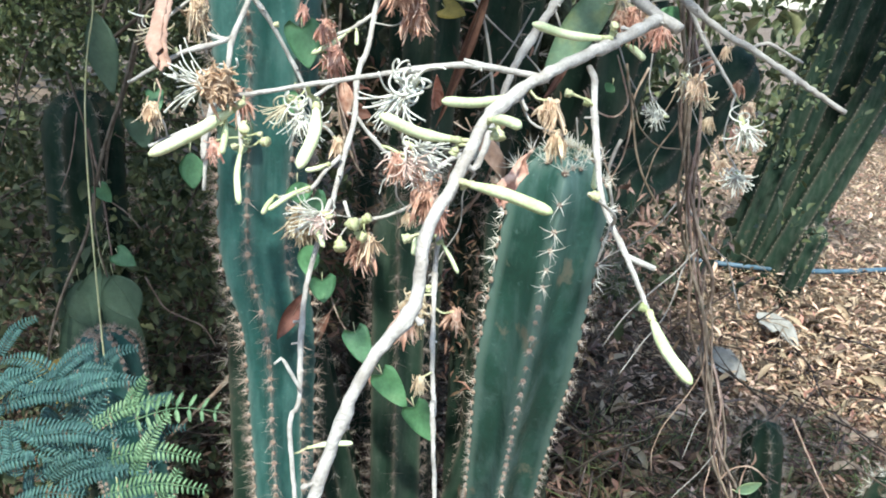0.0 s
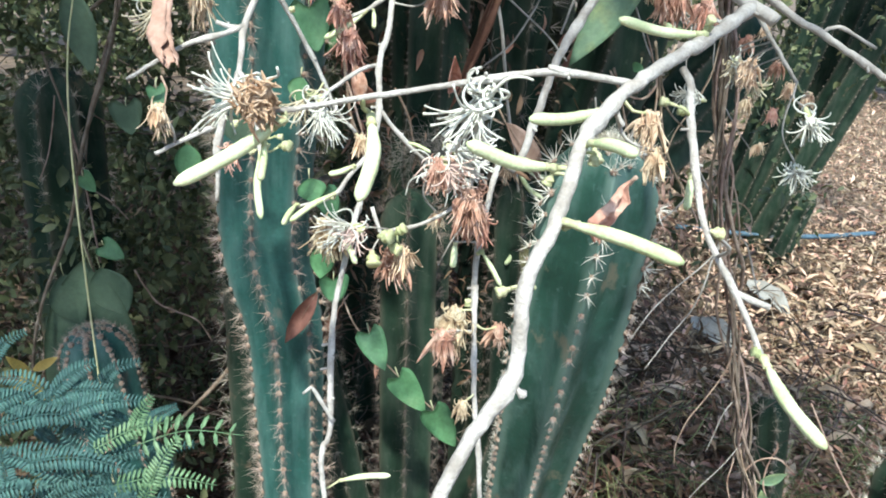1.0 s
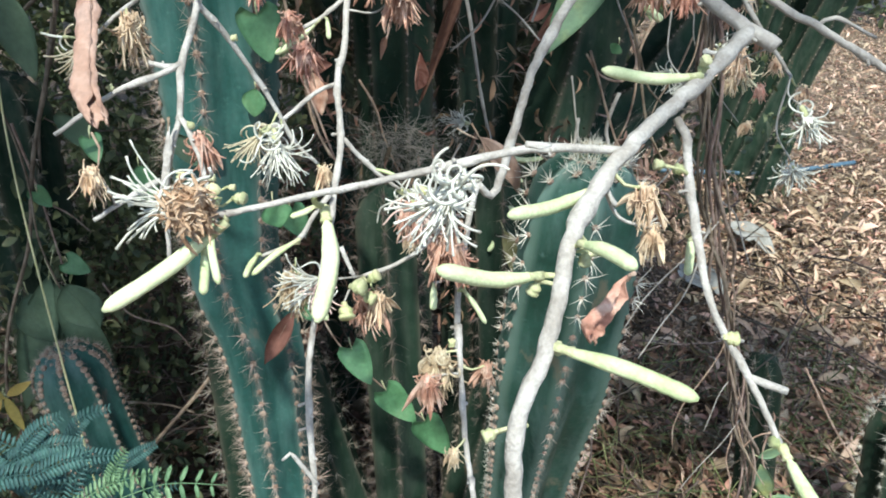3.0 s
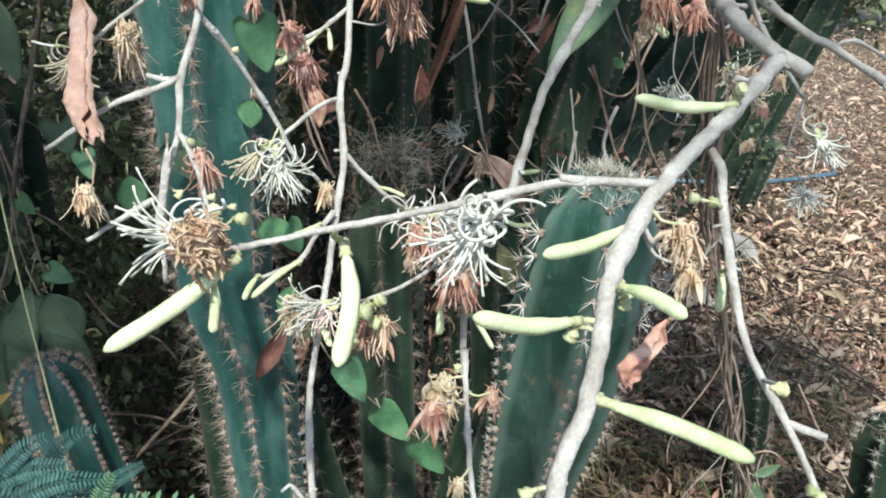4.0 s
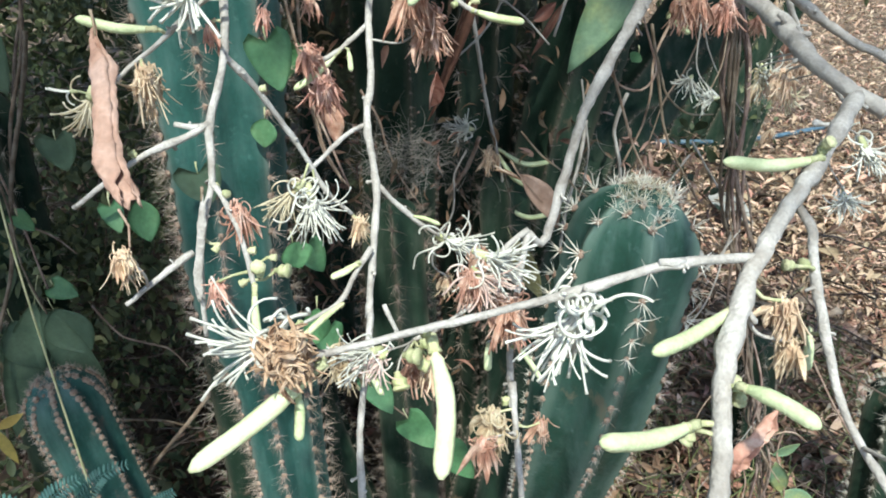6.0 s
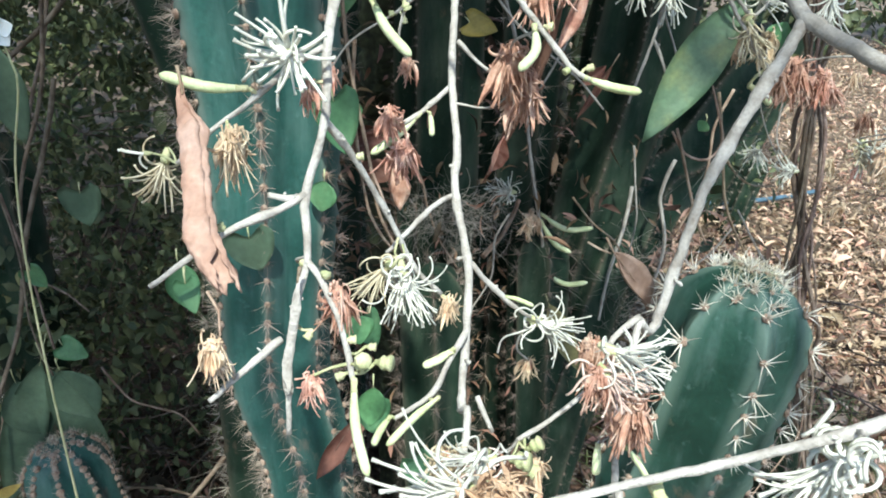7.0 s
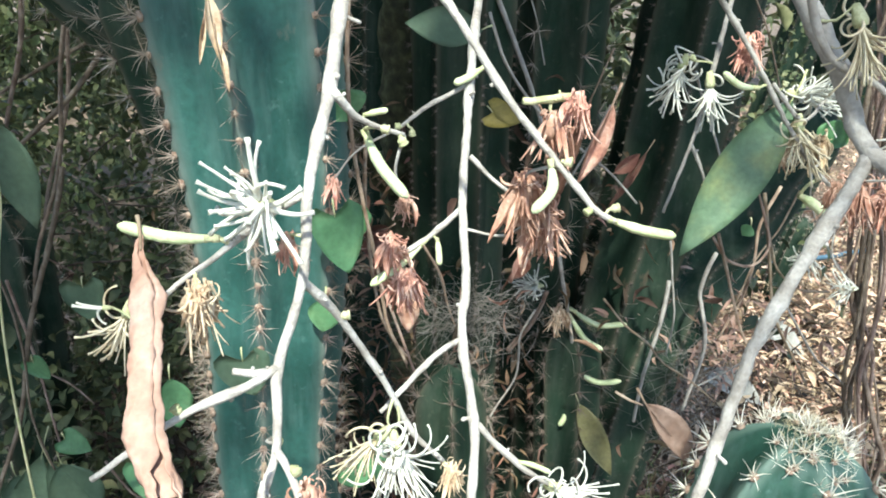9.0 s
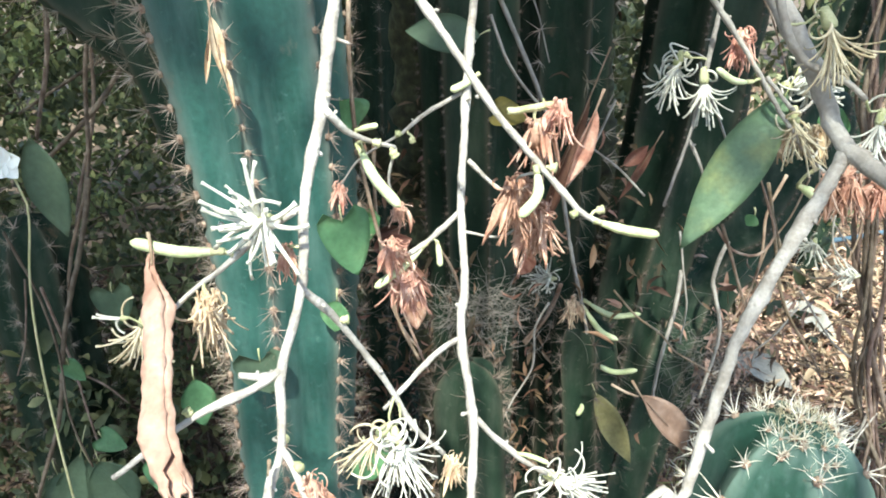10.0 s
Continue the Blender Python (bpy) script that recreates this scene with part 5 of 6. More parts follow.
for label, pts, r in [
    ("thin pale vine with small dry fruits", [(-0.007, 0.950, 1.228), (0.042, 0.955, 1.102), (0.079, 0.960, 0.974), (0.101, 0.965, 0.858), (0.118, 0.965, 0.714), (0.134, 0.960, 0.562)], 0.0022),
    ("thin dry vine hanging behind the branches", [(-0.118, 0.780, 1.201), (-0.115, 0.780, 1.091), (-0.106, 0.770, 1.004), (-0.098, 0.770, 0.963), (-0.083, 0.770, 0.934)], 0.0016),
    ("thin dry vine hanging behind the branches", [(-0.106, 0.770, 1.004), (-0.092, 0.765, 0.966), (-0.078, 0.760, 0.930)], 0.0012),
    ("thin grey stem rising through the dim brush", [(-0.437, 1.220, 1.197), (-0.474, 1.220, 1.033), (-0.525, 1.220, 0.860), (-0.577, 1.220, 0.681), (-0.625, 1.200, 0.493), (-0.695, 1.200, 0.241)], 0.0028),
    ("thin stem rising through the dim brush", [(-0.469, 1.300, 1.161), (-0.511, 1.300, 0.991), (-0.574, 1.300, 0.781), (-0.658, 1.300, 0.525), (-0.723, 1.300, 0.295)], 0.0028),
    ("bare twig slanting through the dim brush", [(-0.405, 1.250, 1.136), (-0.471, 1.250, 1.047), (-0.547, 1.250, 0.975)], 0.0035),
    ("bare twig slanting through the dim brush", [(-0.471, 1.350, 1.104), (-0.549, 1.350, 1.061), (-0.611, 1.350, 1.024)], 0.0026),
    ("thin bare twig in the dim brush", [(-0.528, 1.300, 1.196), (-0.549, 1.300, 1.070), (-0.596, 1.300, 0.930)], 0.0035),
    ("thin vine with small leaves in the brush", [(-0.492, 1.050, 0.886), (-0.488, 1.050, 0.812), (-0.481, 1.050, 0.748), (-0.469, 1.050, 0.670)], 0.0016),
    ("thin vine with small leaves in the brush", [(-0.471, 1.020, 0.794), (-0.437, 1.020, 0.771), (-0.417, 1.020, 0.749)], 0.0012),
    ("thin pale root trailing down the cactus", [(0.195, 0.950, 0.913), (0.191, 0.950, 0.860), (0.184, 0.950, 0.805), (0.183, 0.950, 0.746)], 0.0022),
    ("thin pale root trailing down the cactus", [(0.245, 0.950, 0.942), (0.231, 0.950, 0.898), (0.246, 0.950, 0.836), (0.237, 0.950, 0.757)], 0.0022),
    ("thin vine with leaves hanging before the litter", [(0.158, 0.800, 1.024), (0.178, 0.800, 0.980), (0.198, 0.800, 0.939), (0.213, 0.800, 0.914)], 0.0013),
    ("looped thin vine before the litter", [(0.161, 0.800, 1.021), (0.177, 0.800, 1.000), (0.199, 0.800, 0.993), (0.210, 0.800, 1.009), (0.188, 0.800, 1.060)], 0.0011),
    ("dry twig with a brown leaf", [(0.020, 0.606, 1.012), (0.028, 0.602, 1.007), (0.034, 0.600, 1.004)], 0.0007),
    ("dry twig on the shaded ground", [(-0.281, 1.000, 0.541), (-0.311, 1.000, 0.494), (-0.374, 0.980, 0.426), (-0.411, 0.970, 0.386)], 0.0030),
    ("long grey twig leaning in the dim brush", [(-0.408, 1.020, 1.019), (-0.433, 1.020, 0.929), (-0.475, 1.000, 0.785), (-0.516, 0.980, 0.663), (-0.555, 0.960, 0.496)], 0.0028),
    ("thin vine with small leaves in the brush", [(-0.489, 1.000, 0.972), (-0.477, 1.000, 0.897), (-0.471, 1.000, 0.824), (-0.469, 1.000, 0.754), (-0.456, 1.000, 0.680)], 0.0014),
    ("thin vine forking in the brush", [(-0.484, 1.000, 0.918), (-0.506, 1.000, 0.837), (-0.518, 1.000, 0.807)], 0.0010),
    ("dry twig low in the dim brush", [(-0.408, 1.000, 0.682), (-0.383, 1.000, 0.631), (-0.331, 1.000, 0.610), (-0.306, 1.000, 0.578)], 0.0014),
    ("dry twig on the shaded ground", [(-0.469, 1.100, 0.412), (-0.395, 1.100, 0.399), (-0.355, 1.100, 0.382)], 0.0022),
    ("dry twig above the litter", [(0.533, 0.900, 0.575), (0.582, 0.880, 0.496), (0.639, 0.860, 0.400)], 0.0014),
    ("dry twig crossing above the litter", [(0.366, 0.950, 0.845), (0.396, 0.950, 0.838), (0.413, 0.950, 0.816), (0.404, 0.950, 0.804)], 0.0011),
    ("fine stem joining the heart-shaped leaves", [(-0.099, 0.730, 0.810), (-0.082, 0.720, 0.765), (-0.047, 0.705, 0.724), (-0.006, 0.700, 0.681), (0.030, 0.690, 0.641)], 0.0009),
    ("fine thread that a dried flower hangs on", [(-0.190, 0.500, 1.045), (-0.186, 0.495, 1.038), (-0.185, 0.488, 1.031)], 0.0006),
    ("thin vine hanging by the upper leaves", [(-0.106, 0.850, 1.089), (-0.107, 0.850, 1.010), (-0.101, 0.840, 0.935), (-0.082, 0.840, 0.898)], 0.0016),
    ("thin vine hanging before the dark stems", [(0.202, 0.820, 1.050), (0.223, 0.820, 0.991), (0.242, 0.820, 0.933), (0.280, 0.820, 0.862)], 0.0014),
    ("looped thin vine before the dark stems", [(0.214, 0.820, 1.018), (0.227, 0.820, 0.980), (0.250, 0.820, 0.962), (0.278, 0.820, 0.961)], 0.0011),
    ("dry bent root among the stems", [(0.043, 1.000, 0.807), (0.066, 1.000, 0.841), (0.082, 1.000, 0.882)], 0.003),
    ("thin herb stem above the litter", [(0.376, 0.760, 0.560), (0.388, 0.757, 0.584), (0.412, 0.755, 0.590), (0.437, 0.755, 0.572)], 0.0010),
    ("thin herb stem above the litter", [(0.445, 0.780, 0.0), (0.440, 0.765, 0.36), (0.431, 0.760, 0.480), (0.407, 0.757, 0.548), (0.412, 0.755, 0.590)], 0.0012),
]:
    vine(label, pts, r, mat=M_BARK_GREY if "pale" in label else M_VINE_OLD if "dim brush" in label or "in the brush" in label else None)
# thin dry roots and runners that hang among the dark stems
rnd = random.Random(41)
for k in range(16):
    x, y, z = rnd.uniform(-0.06, 0.36), rnd.uniform(0.84, 0.98), rnd.uniform(0.85, 1.35)
    run, q, d = [], Vector((x, y, z)), Vector((rnd.uniform(-0.5, 0.5), 0, -1))
    for i in range(rnd.randrange(4, 7)):
        run.append(tuple(q))
        d = (d + Vector((rnd.uniform(-0.5, 0.5), rnd.uniform(-0.1, 0.1), 0))).normalized()
        q = q + d * rnd.uniform(0.03, 0.05)
    vine("thin dry root hanging among the dark stems", run, rnd.uniform(0.0007, 0.0014), 0.003, M_BARK_GREY if k % 3 else M_VINE)

# a loose tangle of thin vines that leave the hanging rope
for k in range(10):
    q = line[rnd.randrange(2, len(line) // 2)].copy()
    run, d = [], Vector((rnd.uniform(-0.7, 0.7), rnd.uniform(-0.3, 0), -0.8)).normalized()
    for i in range(rnd.randrange(4, 7)):
        run.append(tuple(q))
        d = (d + Vector((rnd.uniform(-0.5, 0.5), rnd.uniform(-0.1, 0.1), -0.25))).normalized()
        q = q + d * rnd.uniform(0.025, 0.045)
    vine("thin tangled vine beside the hanging rope", run, rnd.uniform(0.0005, 0.0010), 0.003, M_BARK_GREY if k % 2 else M_VINE)

# pale hanging fruits on the thin vine
for a, b in [((0.100, 0.965, 0.871), (0.138, 0.955, 0.832)), ((0.100, 0.965, 0.878), (0.161, 0.955, 0.862)), ((0.111, 0.965, 0.803), (0.163, 0.955, 0.792)), ((0.111, 0.965, 0.760), (0.098, 0.955, 0.737))]:
    pod(shrub, a, b, 0.0032, 0.16)

# the hose lying over the litter
bm = bmesh.new()
tube(bm, spline([(1.15, 3.02, 0.050), (1.45, 2.97, 0.050), (1.75, 2.98, 0.050), (2.07, 3.06, 0.050)], 0.03), lambda t: 0.011, 10)
tagged(part("garden_hose", bm, M_HOSE), "blue-grey hose stretched above the leaf litter", "hose")
for a, b, w in [((0.892, 2.111, 0.080), (0.985, 1.939, 0.060), 0.10), ((1.211, 2.418, 0.080), (1.255, 2.184, 0.060), 0.10)]:
    bm = bmesh.new()
    blade(bm, a, b, w, (0, -0.6, 1), 0.3, "lance", 0.0, 0.1)
    tagged(part("fallen_leaf", bm, M_GREYLEAF), "grey-white underside of a large fallen leaf", "leaf")

# the white flower at the left edge
thing = tagged(new("white_blossom"), "small white five-petalled blossom in the dim brush", "flower")
c = Vector((-0.342, 0.750, 1.110))
for k in range(5):
    w = k * math.tau / 5 + 0.3
    d = Vector((math.cos(w), -0.25, math.sin(w)))
    bm = bmesh.new()
    blade(bm, c, c + d * 0.012, 0.0115, (0, -1, 0.1), 0.2, "lance", 0, 0.05)
    part("petal", bm, M_WHITE, thing)
bm = bmesh.new()
tube(bm, spline([c + Vector((0, 0.002, 0)), c + Vector((0.004, 0.006, -0.03)), c + Vector((-0.03, 0.03, -0.25)), (c.x - 0.04, c.y + 0.06, 0.0)], 0.02), lambda t: 0.0007 + 0.001 * t, 6)
part("stem", bm, M_CALYX, thing)


# ---- feathery fronds at the lower left ----
def frond(parent, base, tip, pairs, leaflet, face=(0.0, -0.7, 0.7), sag=0.1, mat=None):
    """One pinna: a midrib with two rows of narrow leaflets."""
    base, tip = Vector(base), Vector(tip)
    run = spline([base, (base + tip) / 2 + Vector((0, 0, sag * (tip - base).length)), tip], (tip - base).length / pairs)
    bm = bmesh.new()
    tube(bm, run, lambda t: 0.0006 * (1.1 - 0.6 * t), 4)
    n0 = Vector(face).normalized()
    for i in range(1, len(run) - 1):
        d = (run[i + 1] - run[i - 1]).normalized()
        n = (n0 - d * n0.dot(d)).normalized()
        s = d.cross(n)
        size = leaflet * (0.55 + 0.45 * math.sin(math.pi * min(1, 0.15 + i / len(run))))
        for sg in (-1, 1):
            a = run[i]
            w = d * 0.58 * size * 0.42
            e = a + (s * sg + d * 0.35).normalized() * size
            m1, m2 = a.lerp(e, 0.3), a.lerp(e, 0.8)
            lift = n * size * 0.06
            v = [bm.verts.new(q) for q in (a, m1 + w * 0.62 + lift, m2 + w * 0.55 + lift, e, m2 - w * 0.55 + lift, m1 - w * 0.62 + lift)]
            bm.faces.new(v)
            u = [bm.verts.new(q.co - n * 0.0004) for q in v]
            bm.faces.new(u[::-1])
            for k in range(6):
                bm.faces.new((v[k], u[k], u[(k + 1) % 6], v[(k + 1) % 6]))
    return part("frond", bm, mat or M_FROND, parent, "light yellow-green frond" if mat else "")


fern = tagged(new("feathery_plant"), "blue-green feathery plant with fine paired leaflets", "plant")
for base, tip, pairs, size in [
    ((-0.246, 0.545, 0.745), (-0.155, 0.530, 0.770), 15, 0.013), ((-0.282, 0.550, 0.734), (-0.204, 0.550, 0.767), 20, 0.011), ((-0.259, 0.530, 0.718), (-0.175, 0.520, 0.730), 20, 0.012),
    ((-0.337, 0.580, 0.754), (-0.271, 0.580, 0.773), 22, 0.014), ((-0.303, 0.550, 0.705), (-0.366, 0.550, 0.731), 20, 0.012), ((-0.309, 0.560, 0.758), (-0.237, 0.560, 0.777), 22, 0.012),
    ((-0.371, 0.580, 0.764), (-0.312, 0.570, 0.740), 22, 0.014), ((-0.291, 0.550, 0.694), (-0.258, 0.560, 0.787), 22, 0.011), ((-0.380, 0.560, 0.700), (-0.295, 0.550, 0.734), 22, 0.013),
    ((-0.334, 0.550, 0.675), (-0.251, 0.550, 0.735), 22, 0.012), ((-0.235, 0.520, 0.705), (-0.203, 0.530, 0.769), 22, 0.011), ((-0.388, 0.570, 0.737), (-0.334, 0.580, 0.771), 20, 0.013),
    ((-0.346, 0.540, 0.683), (-0.351, 0.550, 0.737), 20, 0.012), ((-0.306, 0.530, 0.682), (-0.212, 0.520, 0.717), 22, 0.012), ((-0.322, 0.580, 0.766), (-0.286, 0.590, 0.793), 16, 0.012),
    ((-0.382, 0.540, 0.682), (-0.312, 0.540, 0.708), 20, 0.012), ((-0.253, 0.510, 0.697), (-0.164, 0.500, 0.715), 20, 0.012), ((-0.250, 0.550, 0.746), (-0.232, 0.560, 0.783), 16, 0.010),
    ((-0.354, 0.530, 0.657), (-0.275, 0.520, 0.687), 20, 0.012), ((-0.294, 0.520, 0.645), (-0.232, 0.510, 0.698), 20, 0.012), ((-0.370, 0.570, 0.738), (-0.270, 0.560, 0.757), 24, 0.014),
    ((-0.336, 0.550, 0.721), (-0.244, 0.540, 0.724), 24, 0.013), ((-0.210, 0.500, 0.668), (-0.191, 0.510, 0.727), 20, 0.012),
]:
    frond(fern, base, tip, int(pairs * (0.72 if pairs == 15 else 1.05)), size * (1.15 if pairs == 15 else 0.8), mat=M_FROND_GREEN if base[0] > -0.285 and base[2] < 0.75 else None)
rnd = random.Random(77)
hub = Vector((-0.321, 0.560, 0.708))
for k in range(34):
    a = hub + Vector((rnd.uniform(-0.085, 0.085), rnd.uniform(-0.02, 0.07), rnd.uniform(-0.07, 0.055)))
    frond(fern, a, a + Vector((rnd.uniform(-0.07, 0.07), rnd.uniform(-0.03, 0.03), rnd.uniform(-0.02, 0.045))), 19, rnd.uniform(0.007, 0.0105), (rnd.uniform(-0.6, 0.6), -0.7, rnd.uniform(0.2, 1)), rnd.uniform(-0.1, 0.25))
bm = bmesh.new()
root = Vector((-0.312, 0.560, 0.666))
tube(bm, spline([Vector((root.x - 0.05, root.y + 0.05, 0)), root - Vector((0.02, 0, 0.3)), root, Vector((-0.264, 0.550, 0.740))], 0.02), lambda t: 0.003 * (1.2 - t), 6, 0.2)
part("stem", bm, M_VINE, fern)

# ---- ground ----
bm = bmesh.new()
xs = [-400, -60, -15] + [-6 + 0.25 * i for i in range(57)] + [12, 20, 60, 400]
ys = [-400, -60, -10] + [-2 + 0.25 * i for i in range(49)] + [12, 20, 60, 400]
sheet = [[bm.verts.new((x, y, 0.05 * noise.noise(Vector((x * 0.6, y * 0.6, 0))) + 0.02 * noise.noise(Vector((x * 2.3, y * 2.3, 4))) - 0.02)) for x in xs] for y in ys]
for i in range(len(ys) - 1):
    for j in range(len(xs) - 1):
        bm.faces.new((sheet[i][j], sheet[i][j + 1], sheet[i + 1][j + 1], sheet[i + 1][j]))
ground = tagged(part("ground", bm, M_SOIL), "dark soil under the thicket strewn with dry leaves", "ground", kind="structure")


def leaf_shapes(name, count, seed, length, width, curl):
    """A few low-cost curled leaves, one long from base to tip along x."""
    rnd = random.Random(seed)
    out = []
    for k in range(count):
        bm = bmesh.new()
        l, w = length * rnd.uniform(0.7, 1.2), width * rnd.uniform(0.7, 1.3)
        c, tw = curl * rnd.uniform(0.2, 1.2), rnd.uniform(-0.5, 0.5)
        rows = []
        for i, (t, s) in enumerate(((0, 0.08), (0.25, 0.8), (0.55, 1.0), (0.8, 0.6), (1, 0.05))):
            z = c * l * (math.sin(t * 3.0)) * 0.5
            a = tw * t
            rows.append([bm.verts.new(((t - 0.5) * l, s * w / 2 * u * math.cos(a), z + abs(u) * s * w * c + u * s * w / 2 * math.sin(a))) for u in (-1, 0, 1)])
        for r0, r1 in zip(rows, rows[1:]):
            for j in range(2):
                bm.faces.new((r0[j], r0[j + 1], r1[j + 1], r1[j]))
        me = bpy.data.meshes.new(name)
        bm.to_mesh(me)
        bm.free()
        out.append(me)
    return out


def strewn(name, shapes, places, mat, label, category, tilt=0.35, kind="stuff"):
    rnd = random.Random(len(places))
    items = []
    for p, s in places:
        m = Matrix.Translation(p) @ Euler((rnd.gauss(0, tilt), rnd.gauss(0, tilt), rnd.uniform(0, 6.28))).to_matrix().to_4x4() @ Matrix.Scale(s, 4)
        items.append((shapes[rnd.randrange(len(shapes))], m))
    return tagged(merged(name, items, mat), label, category, kind=kind)


rnd = random.Random(5)
litter = leaf_shapes("litter_shape", 14, 3, 0.050, 0.0105, 0.4)
wide = leaf_shapes("wide_litter_shape", 6, 4, 0.068, 0.020, 0.45)
spots, few = [], []
while len(spots) < 44000:
    y = 0.7 + 6.5 * rnd.random() ** 1.7
    x = rnd.gauss(0.72, 0.36) * y
    # tan leaves thinned out here so the shaded near ground comes out darker
    if y < 1.38 + 0.35 * noise.noise(Vector((x * 1.4, y * 1.4, 3))) and rnd.random() < 0.75:
        continue
    spots.append((Vector((x, y, rnd.uniform(0.0, 0.05))), rnd.uniform(0.4, 0.95)))
    if len(spots) % 20 == 0:
        few.append((Vector((x * 1.05, y, rnd.uniform(0.02, 0.07))), rnd.uniform(0.6, 1.3)))
strewn("leaf_litter", litter, [p for i, p in enumerate(spots) if i % 5 > 1], M_LITTER, "sunlit carpet of narrow tan fallen leaves", "leaf litter", 0.32)
strewn("leaf_litter", litter, [p for i, p in enumerate(spots) if i % 5 < 2], M_LITTER_BROWN, "reddish-brown fallen leaves among the tan litter", "leaf litter", 0.38)
few += [(Vector((rnd.uniform(-3.2, 5.5), rnd.uniform(-2.6, 6.0), rnd.uniform(0.0, 0.03))), rnd.uniform(0.4, 1.0)) for _ in range(3500)]
strewn("leaf_litter", wide, few, M_LITTER, "scattered broad dry leaves on the leaf litter", "leaf litter", 0.45)
# darker litter tones stand in for shade and half shade on this ground
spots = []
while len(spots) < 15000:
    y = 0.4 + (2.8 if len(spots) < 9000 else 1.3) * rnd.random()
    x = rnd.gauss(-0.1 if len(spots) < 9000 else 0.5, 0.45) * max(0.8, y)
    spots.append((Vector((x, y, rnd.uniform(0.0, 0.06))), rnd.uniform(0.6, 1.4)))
strewn("leaf_litter", litter + wide, spots[:9000], M_LITTER_SHADE, "brown fallen leaves toned dark for the thicket's shade", "leaf litter", 0.45)
strewn("leaf_litter", litter, spots[9000:], M_LITTER_BROWN, "brown fallen leaves in the half shade", "leaf litter", 0.45)
# dry leaves lodged on the leaning stems
pile = Vector((0.304, 1.020, 0.794))
spots = [(pile + Vector((rnd.gauss(0, 0.045), rnd.gauss(0, 0.02), rnd.gauss(0, 0.04))), rnd.uniform(0.25, 0.6)) for _ in range(150)]
strewn("lodged_litter", litter, spots, M_DEADLEAF, "dry leaves lodged on the old leaning cactus", "leaf litter", 0.8)
# dead twigs and grass stalks tangled over the ground
stick = bmesh.new()
tube(stick, [Vector((-0.5, 0, 0)), Vector((-0.2, 0.03, 0.02)), Vector((0.15, -0.02, 0.03)), Vector((0.5, 0.02, 0))], lambda t: 0.008 * (1.2 - 0.6 * t), 4)
stick_me = bpy.data.meshes.new("stick_shape")
stick.to_mesh(stick_me)
stick.free()
spots = [(Vector((rnd.uniform(-0.6, 1.0), rnd.uniform(0.95, 1.9), rnd.random() ** 1.5 * 0.45)), rnd.uniform(0.06, 0.28)) for _ in range(700)]
spots += [(Vector((rnd.uniform(-1.1, -0.45), rnd.uniform(1.15, 1.7), rnd.uniform(0.3, 1.3))), rnd.uniform(0.08, 0.3)) for _ in range(120)]
strewn("twig_tangle", [stick_me], spots, M_TWIG, "dead twigs toned dark for the thicket's shade", "dead twigs", 0.5)
spots = [(Vector((x * y, y, rnd.uniform(0.01, 0.08))), rnd.uniform(0.05, 0.25)) for x, y in ((rnd.gauss(0.65, 0.3), rnd.uniform(0.9, 4.0)) for _ in range(900))]
strewn("twig_tangle", [stick_me], spots, M_VINE, "dry twigs and stalks strewn over the leaf litter", "dead twigs", 0.5)

# thin stalks and grass in the half shade before the litter
spots = [(Vector((rnd.uniform(0.35, 1.15), rnd.uniform(0.95, 1.7), rnd.uniform(0.01, 0.10))), rnd.uniform(0.05, 0.20)) for _ in range(700)]
strewn("dry_grass", [stick_me], spots, M_BRUSH_PALE, "thin greenish grass stalks in the half shade", "grass", 0.9)

# ---- brush that closes the thicket behind, and unseen foliage added to shade it ----
brush = leaf_shapes("brush_shape", 8, 9, 0.055, 0.026, 0.3)


def brush_mass(label, count, box, size=1.0, mat=None, seed=1, shapes=None):
    """Small leaves in clumps through a box of air, with fine twigs left out of sight."""
    rnd = random.Random(seed)
    (x0, x1), (y0, y1), (z0, z1) = box
    clumps = [Vector((rnd.uniform(x0, x1), rnd.uniform(y0, y1), rnd.uniform(z0, z1))) for _ in range(max(3, count // 40))]
    places = []
    for _ in range(count):
        c = clumps[rnd.randrange(len(clumps))]
        places.append((c + Vector([rnd.gauss(0, 0.09 * size) for _ in range(3)]), size * rnd.uniform(0.5, 1.3)))
    places = [(p, s) for p, s in places if p.z > 0.01 and y0 - 0.15 < p.y]
    return strewn("brush", shapes or brush, places, mat or M_BRUSH, label, "brush", 0.9)


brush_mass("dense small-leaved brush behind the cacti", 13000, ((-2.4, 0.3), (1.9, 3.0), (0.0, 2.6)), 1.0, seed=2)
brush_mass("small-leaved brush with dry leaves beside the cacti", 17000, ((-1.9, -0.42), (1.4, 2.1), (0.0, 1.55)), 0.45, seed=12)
brush_mass("dry brown leaves caught in the brush", 500, ((-1.9, -0.5), (1.5, 2.2), (0.2, 1.8)), 0.6, M_LITTER, seed=13, shapes=litter)
brush_mass("dry brown leaves caught low between the stems", 900, ((-1.0, 0.25), (1.3, 1.7), (0.0, 0.5)), 0.7, M_LITTER_SHADE, seed=3, shapes=litter)
brush_mass("dry brown leaves caught between the dark stems", 420, ((-0.05, 0.40), (0.93, 1.15), (0.55, 1.35)), 0.45, M_LITTER_SHADE, seed=31, shapes=litter)
brush_mass("leafy brush behind the dark stems", 4500, ((-0.3, 0.8), (2.2, 3.0), (0.0, 2.6)), 1.3, seed=4)
brush_mass("deep brush behind the thicket", 5000, ((-4.2, 0.9), (3.2, 4.2), (0.0, 2.8)), 2.4, seed=16)
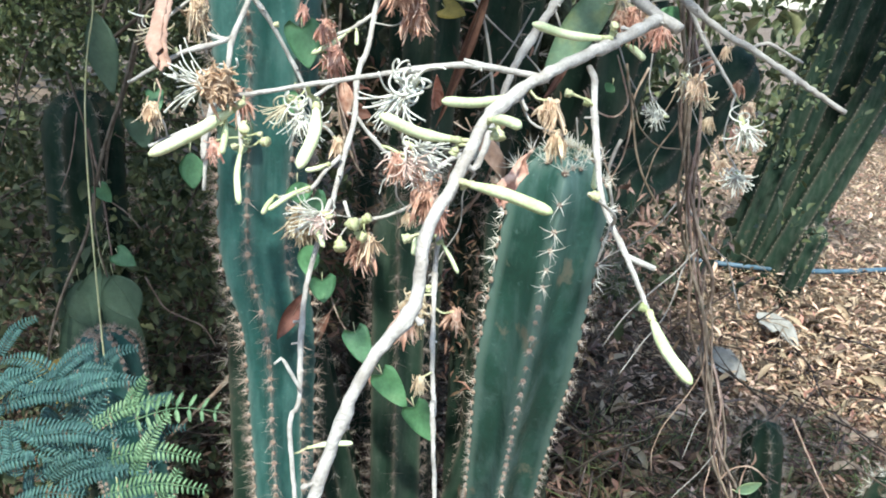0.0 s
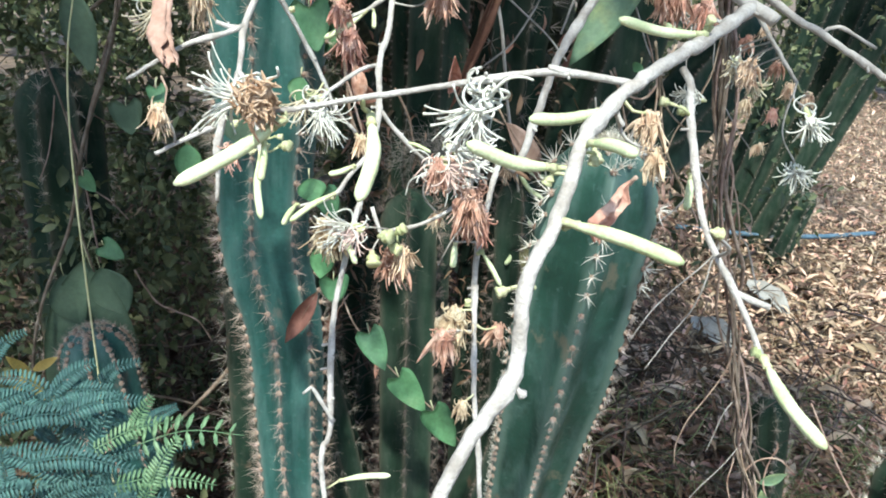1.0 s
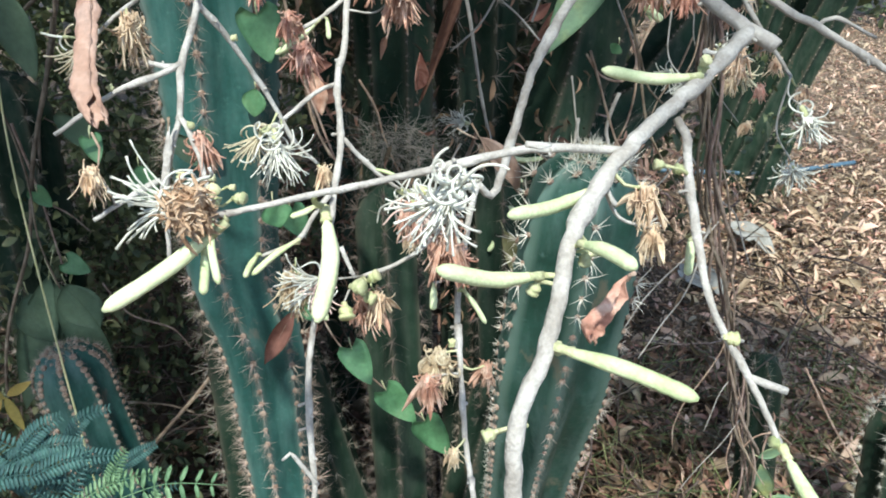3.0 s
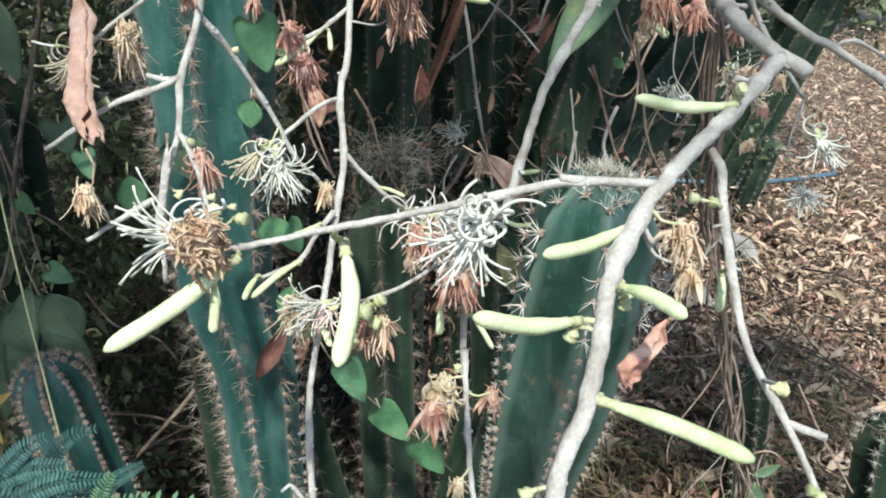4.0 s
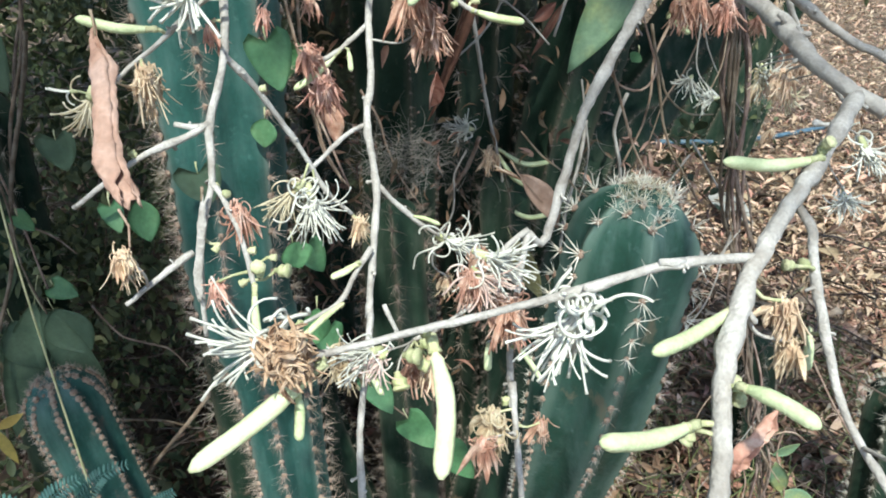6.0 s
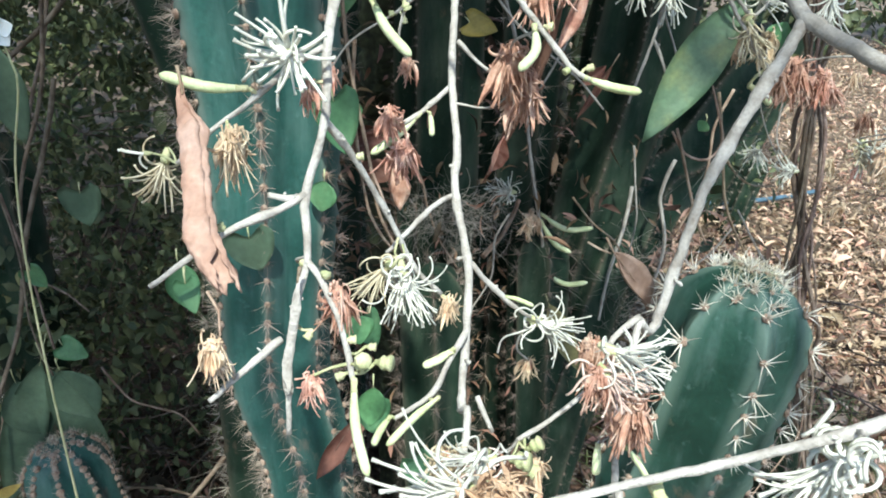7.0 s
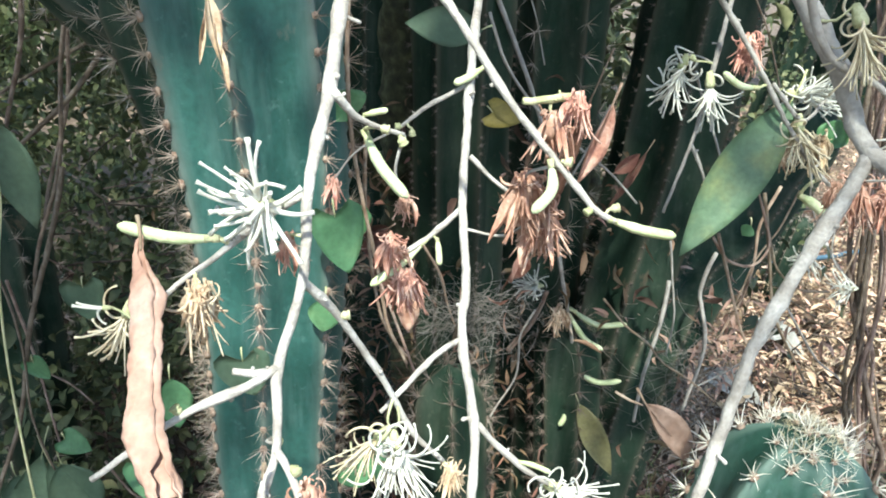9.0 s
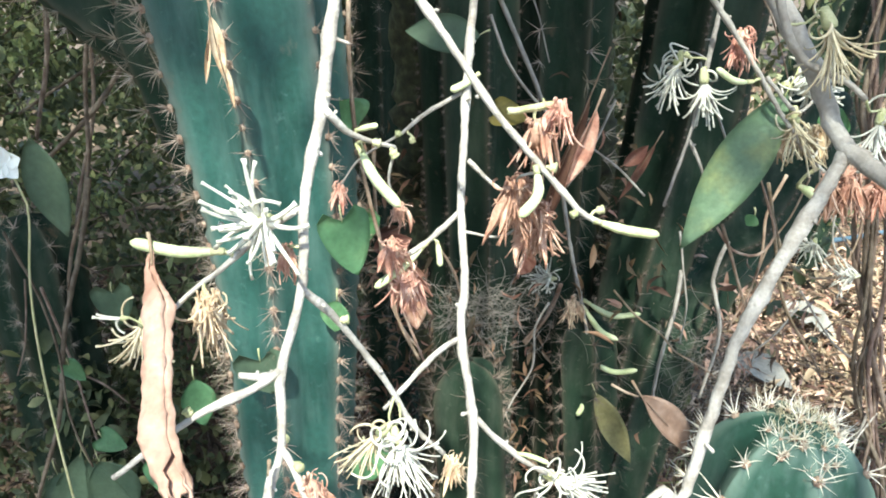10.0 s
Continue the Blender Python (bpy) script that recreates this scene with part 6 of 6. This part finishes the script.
# leaf masses above the view, added only to block the sun
brush_mass("unseen leaf canopy added to shade the thicket", 6500, ((-2.09, 0.61), (0.74, 3.14), (1.9, 2.9)), 1.6, seed=6)
brush_mass("unseen leaf canopy added to shade the cacti", 2500, ((-1.27, 0.03), (0.28, 0.6), (1.75, 2.6)), 1.3, seed=8)
brush_mass("unseen leaf canopy added to shade the back cacti", 2300, ((-0.37, 0.03), (0.6, 1.58), (1.75, 2.6)), 1.3, seed=9)
brush_mass("unseen open sprays added to dapple the front of the thicket", 1500, ((-1.0, -0.40), (0.0, 0.52), (1.7, 1.98)), 0.8, seed=15)
brush_mass("unseen leafy sprays added to shade leaning cacti and near litter", 3300, ((0.20, 0.95), (0.17, 0.57), (1.68, 2.0)), 0.8, seed=21)
brush_mass("unseen low leaf canopy added to shade the cacti", 7000, ((-0.36, 0.66), (0.42, 1.32), (1.66, 2.2)), 1.0, seed=14)
brush_mass("far hedge beyond the leaf litter", 11000, ((-4.0, 9.0), (6.4, 7.6), (0.0, 2.6)), 3.0, seed=7)
brush_mass("low brush at the edge of the leaf litter", 600, ((0.95, 1.5), (2.2, 2.9), (0.35, 1.6)), 0.6, seed=19)
# two hedges out of view, added to cut skylight on the stems
brush_mass("unseen hedge added to block low sky behind the camera", 5000, ((-4.0, 4.0), (-3.4, -2.8), (0.0, 3.2)), 3.0, seed=17)
brush_mass("unseen hedge added to block low sky beside the thicket", 3500, ((-4.2, -3.4), (-3.0, 4.0), (0.0, 3.2)), 3.0, seed=18)
# two sun blockers above the view, set on the rays to limb and branches
brush_mass("unseen leafy spray added to shade the thick limb", 420, ((-0.02, 0.10), (0.11, 0.23), (1.72, 1.8)), 0.4, seed=64)
brush_mass("unseen leafy spray added to shade the hanging branches", 170, ((-0.02, 0.07), (-0.04, 0.05), (1.7, 1.74)), 0.35, seed=62)
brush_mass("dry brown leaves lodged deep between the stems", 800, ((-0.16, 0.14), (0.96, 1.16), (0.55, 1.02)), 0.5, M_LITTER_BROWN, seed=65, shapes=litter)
brush_mass("dark leafy undergrowth at the foot of the thicket", 3500, ((-0.85, -0.24), (1.08, 1.55), (0.05, 0.75)), 0.5, seed=66)
# added out of view so that the far stems fall in shade
brush_mass("unseen foliage added to shade the far stems", 1500, ((1.29, 1.99), (1.7, 2.4), (2.35, 2.9)), 1.3, seed=68)
brush_mass("dark brush behind the leaning stems", 2600, ((0.12, 0.62), (1.45, 2.1), (0.55, 1.75)), 0.7, seed=67)
# part of this brush's sunlit look is in its lighter leaf colour
brush_mass("undergrowth in a lighter leaf colour for sunlight between the twigs", 9000, ((-1.35, -0.55), (1.22, 1.75), (0.85, 1.65)), 0.28, M_BRUSH_PALE, seed=63)


# ---- grey matted fibres between the dark stems ----
def fibre_mat(label, centre, size, count, seed):
    """A flattened tangle of fine dry fibres and threads."""
    rnd = random.Random(seed)
    bm = bmesh.new()
    for _ in range(count):
        q = Vector(centre) + Vector((rnd.gauss(0, size[0]), rnd.gauss(0, size[1]), rnd.gauss(0, size[2])))
        strand(bm, q, (rnd.uniform(-1, 1), rnd.uniform(-0.4, 0.4), rnd.uniform(-0.7, 0.5)), rnd.uniform(0.015, 0.06), rnd.uniform(0.00018, 0.0004), rnd.uniform(0.3, 2.5), rnd, 3, 6)
    return tagged(part("matted_fibre", bm, M_WEB), label, "dry fibres", kind="stuff")


fibre_mat("grey cobwebbed fibres matted between shaded cactus stems", (-0.010, 0.930, 0.890), (0.030, 0.015, 0.014), 350, 5)
fibre_mat("grey cobwebbed fibres caught on the old leaning cactus", (0.245, 0.985, 0.760), (0.030, 0.012, 0.045), 350, 6)
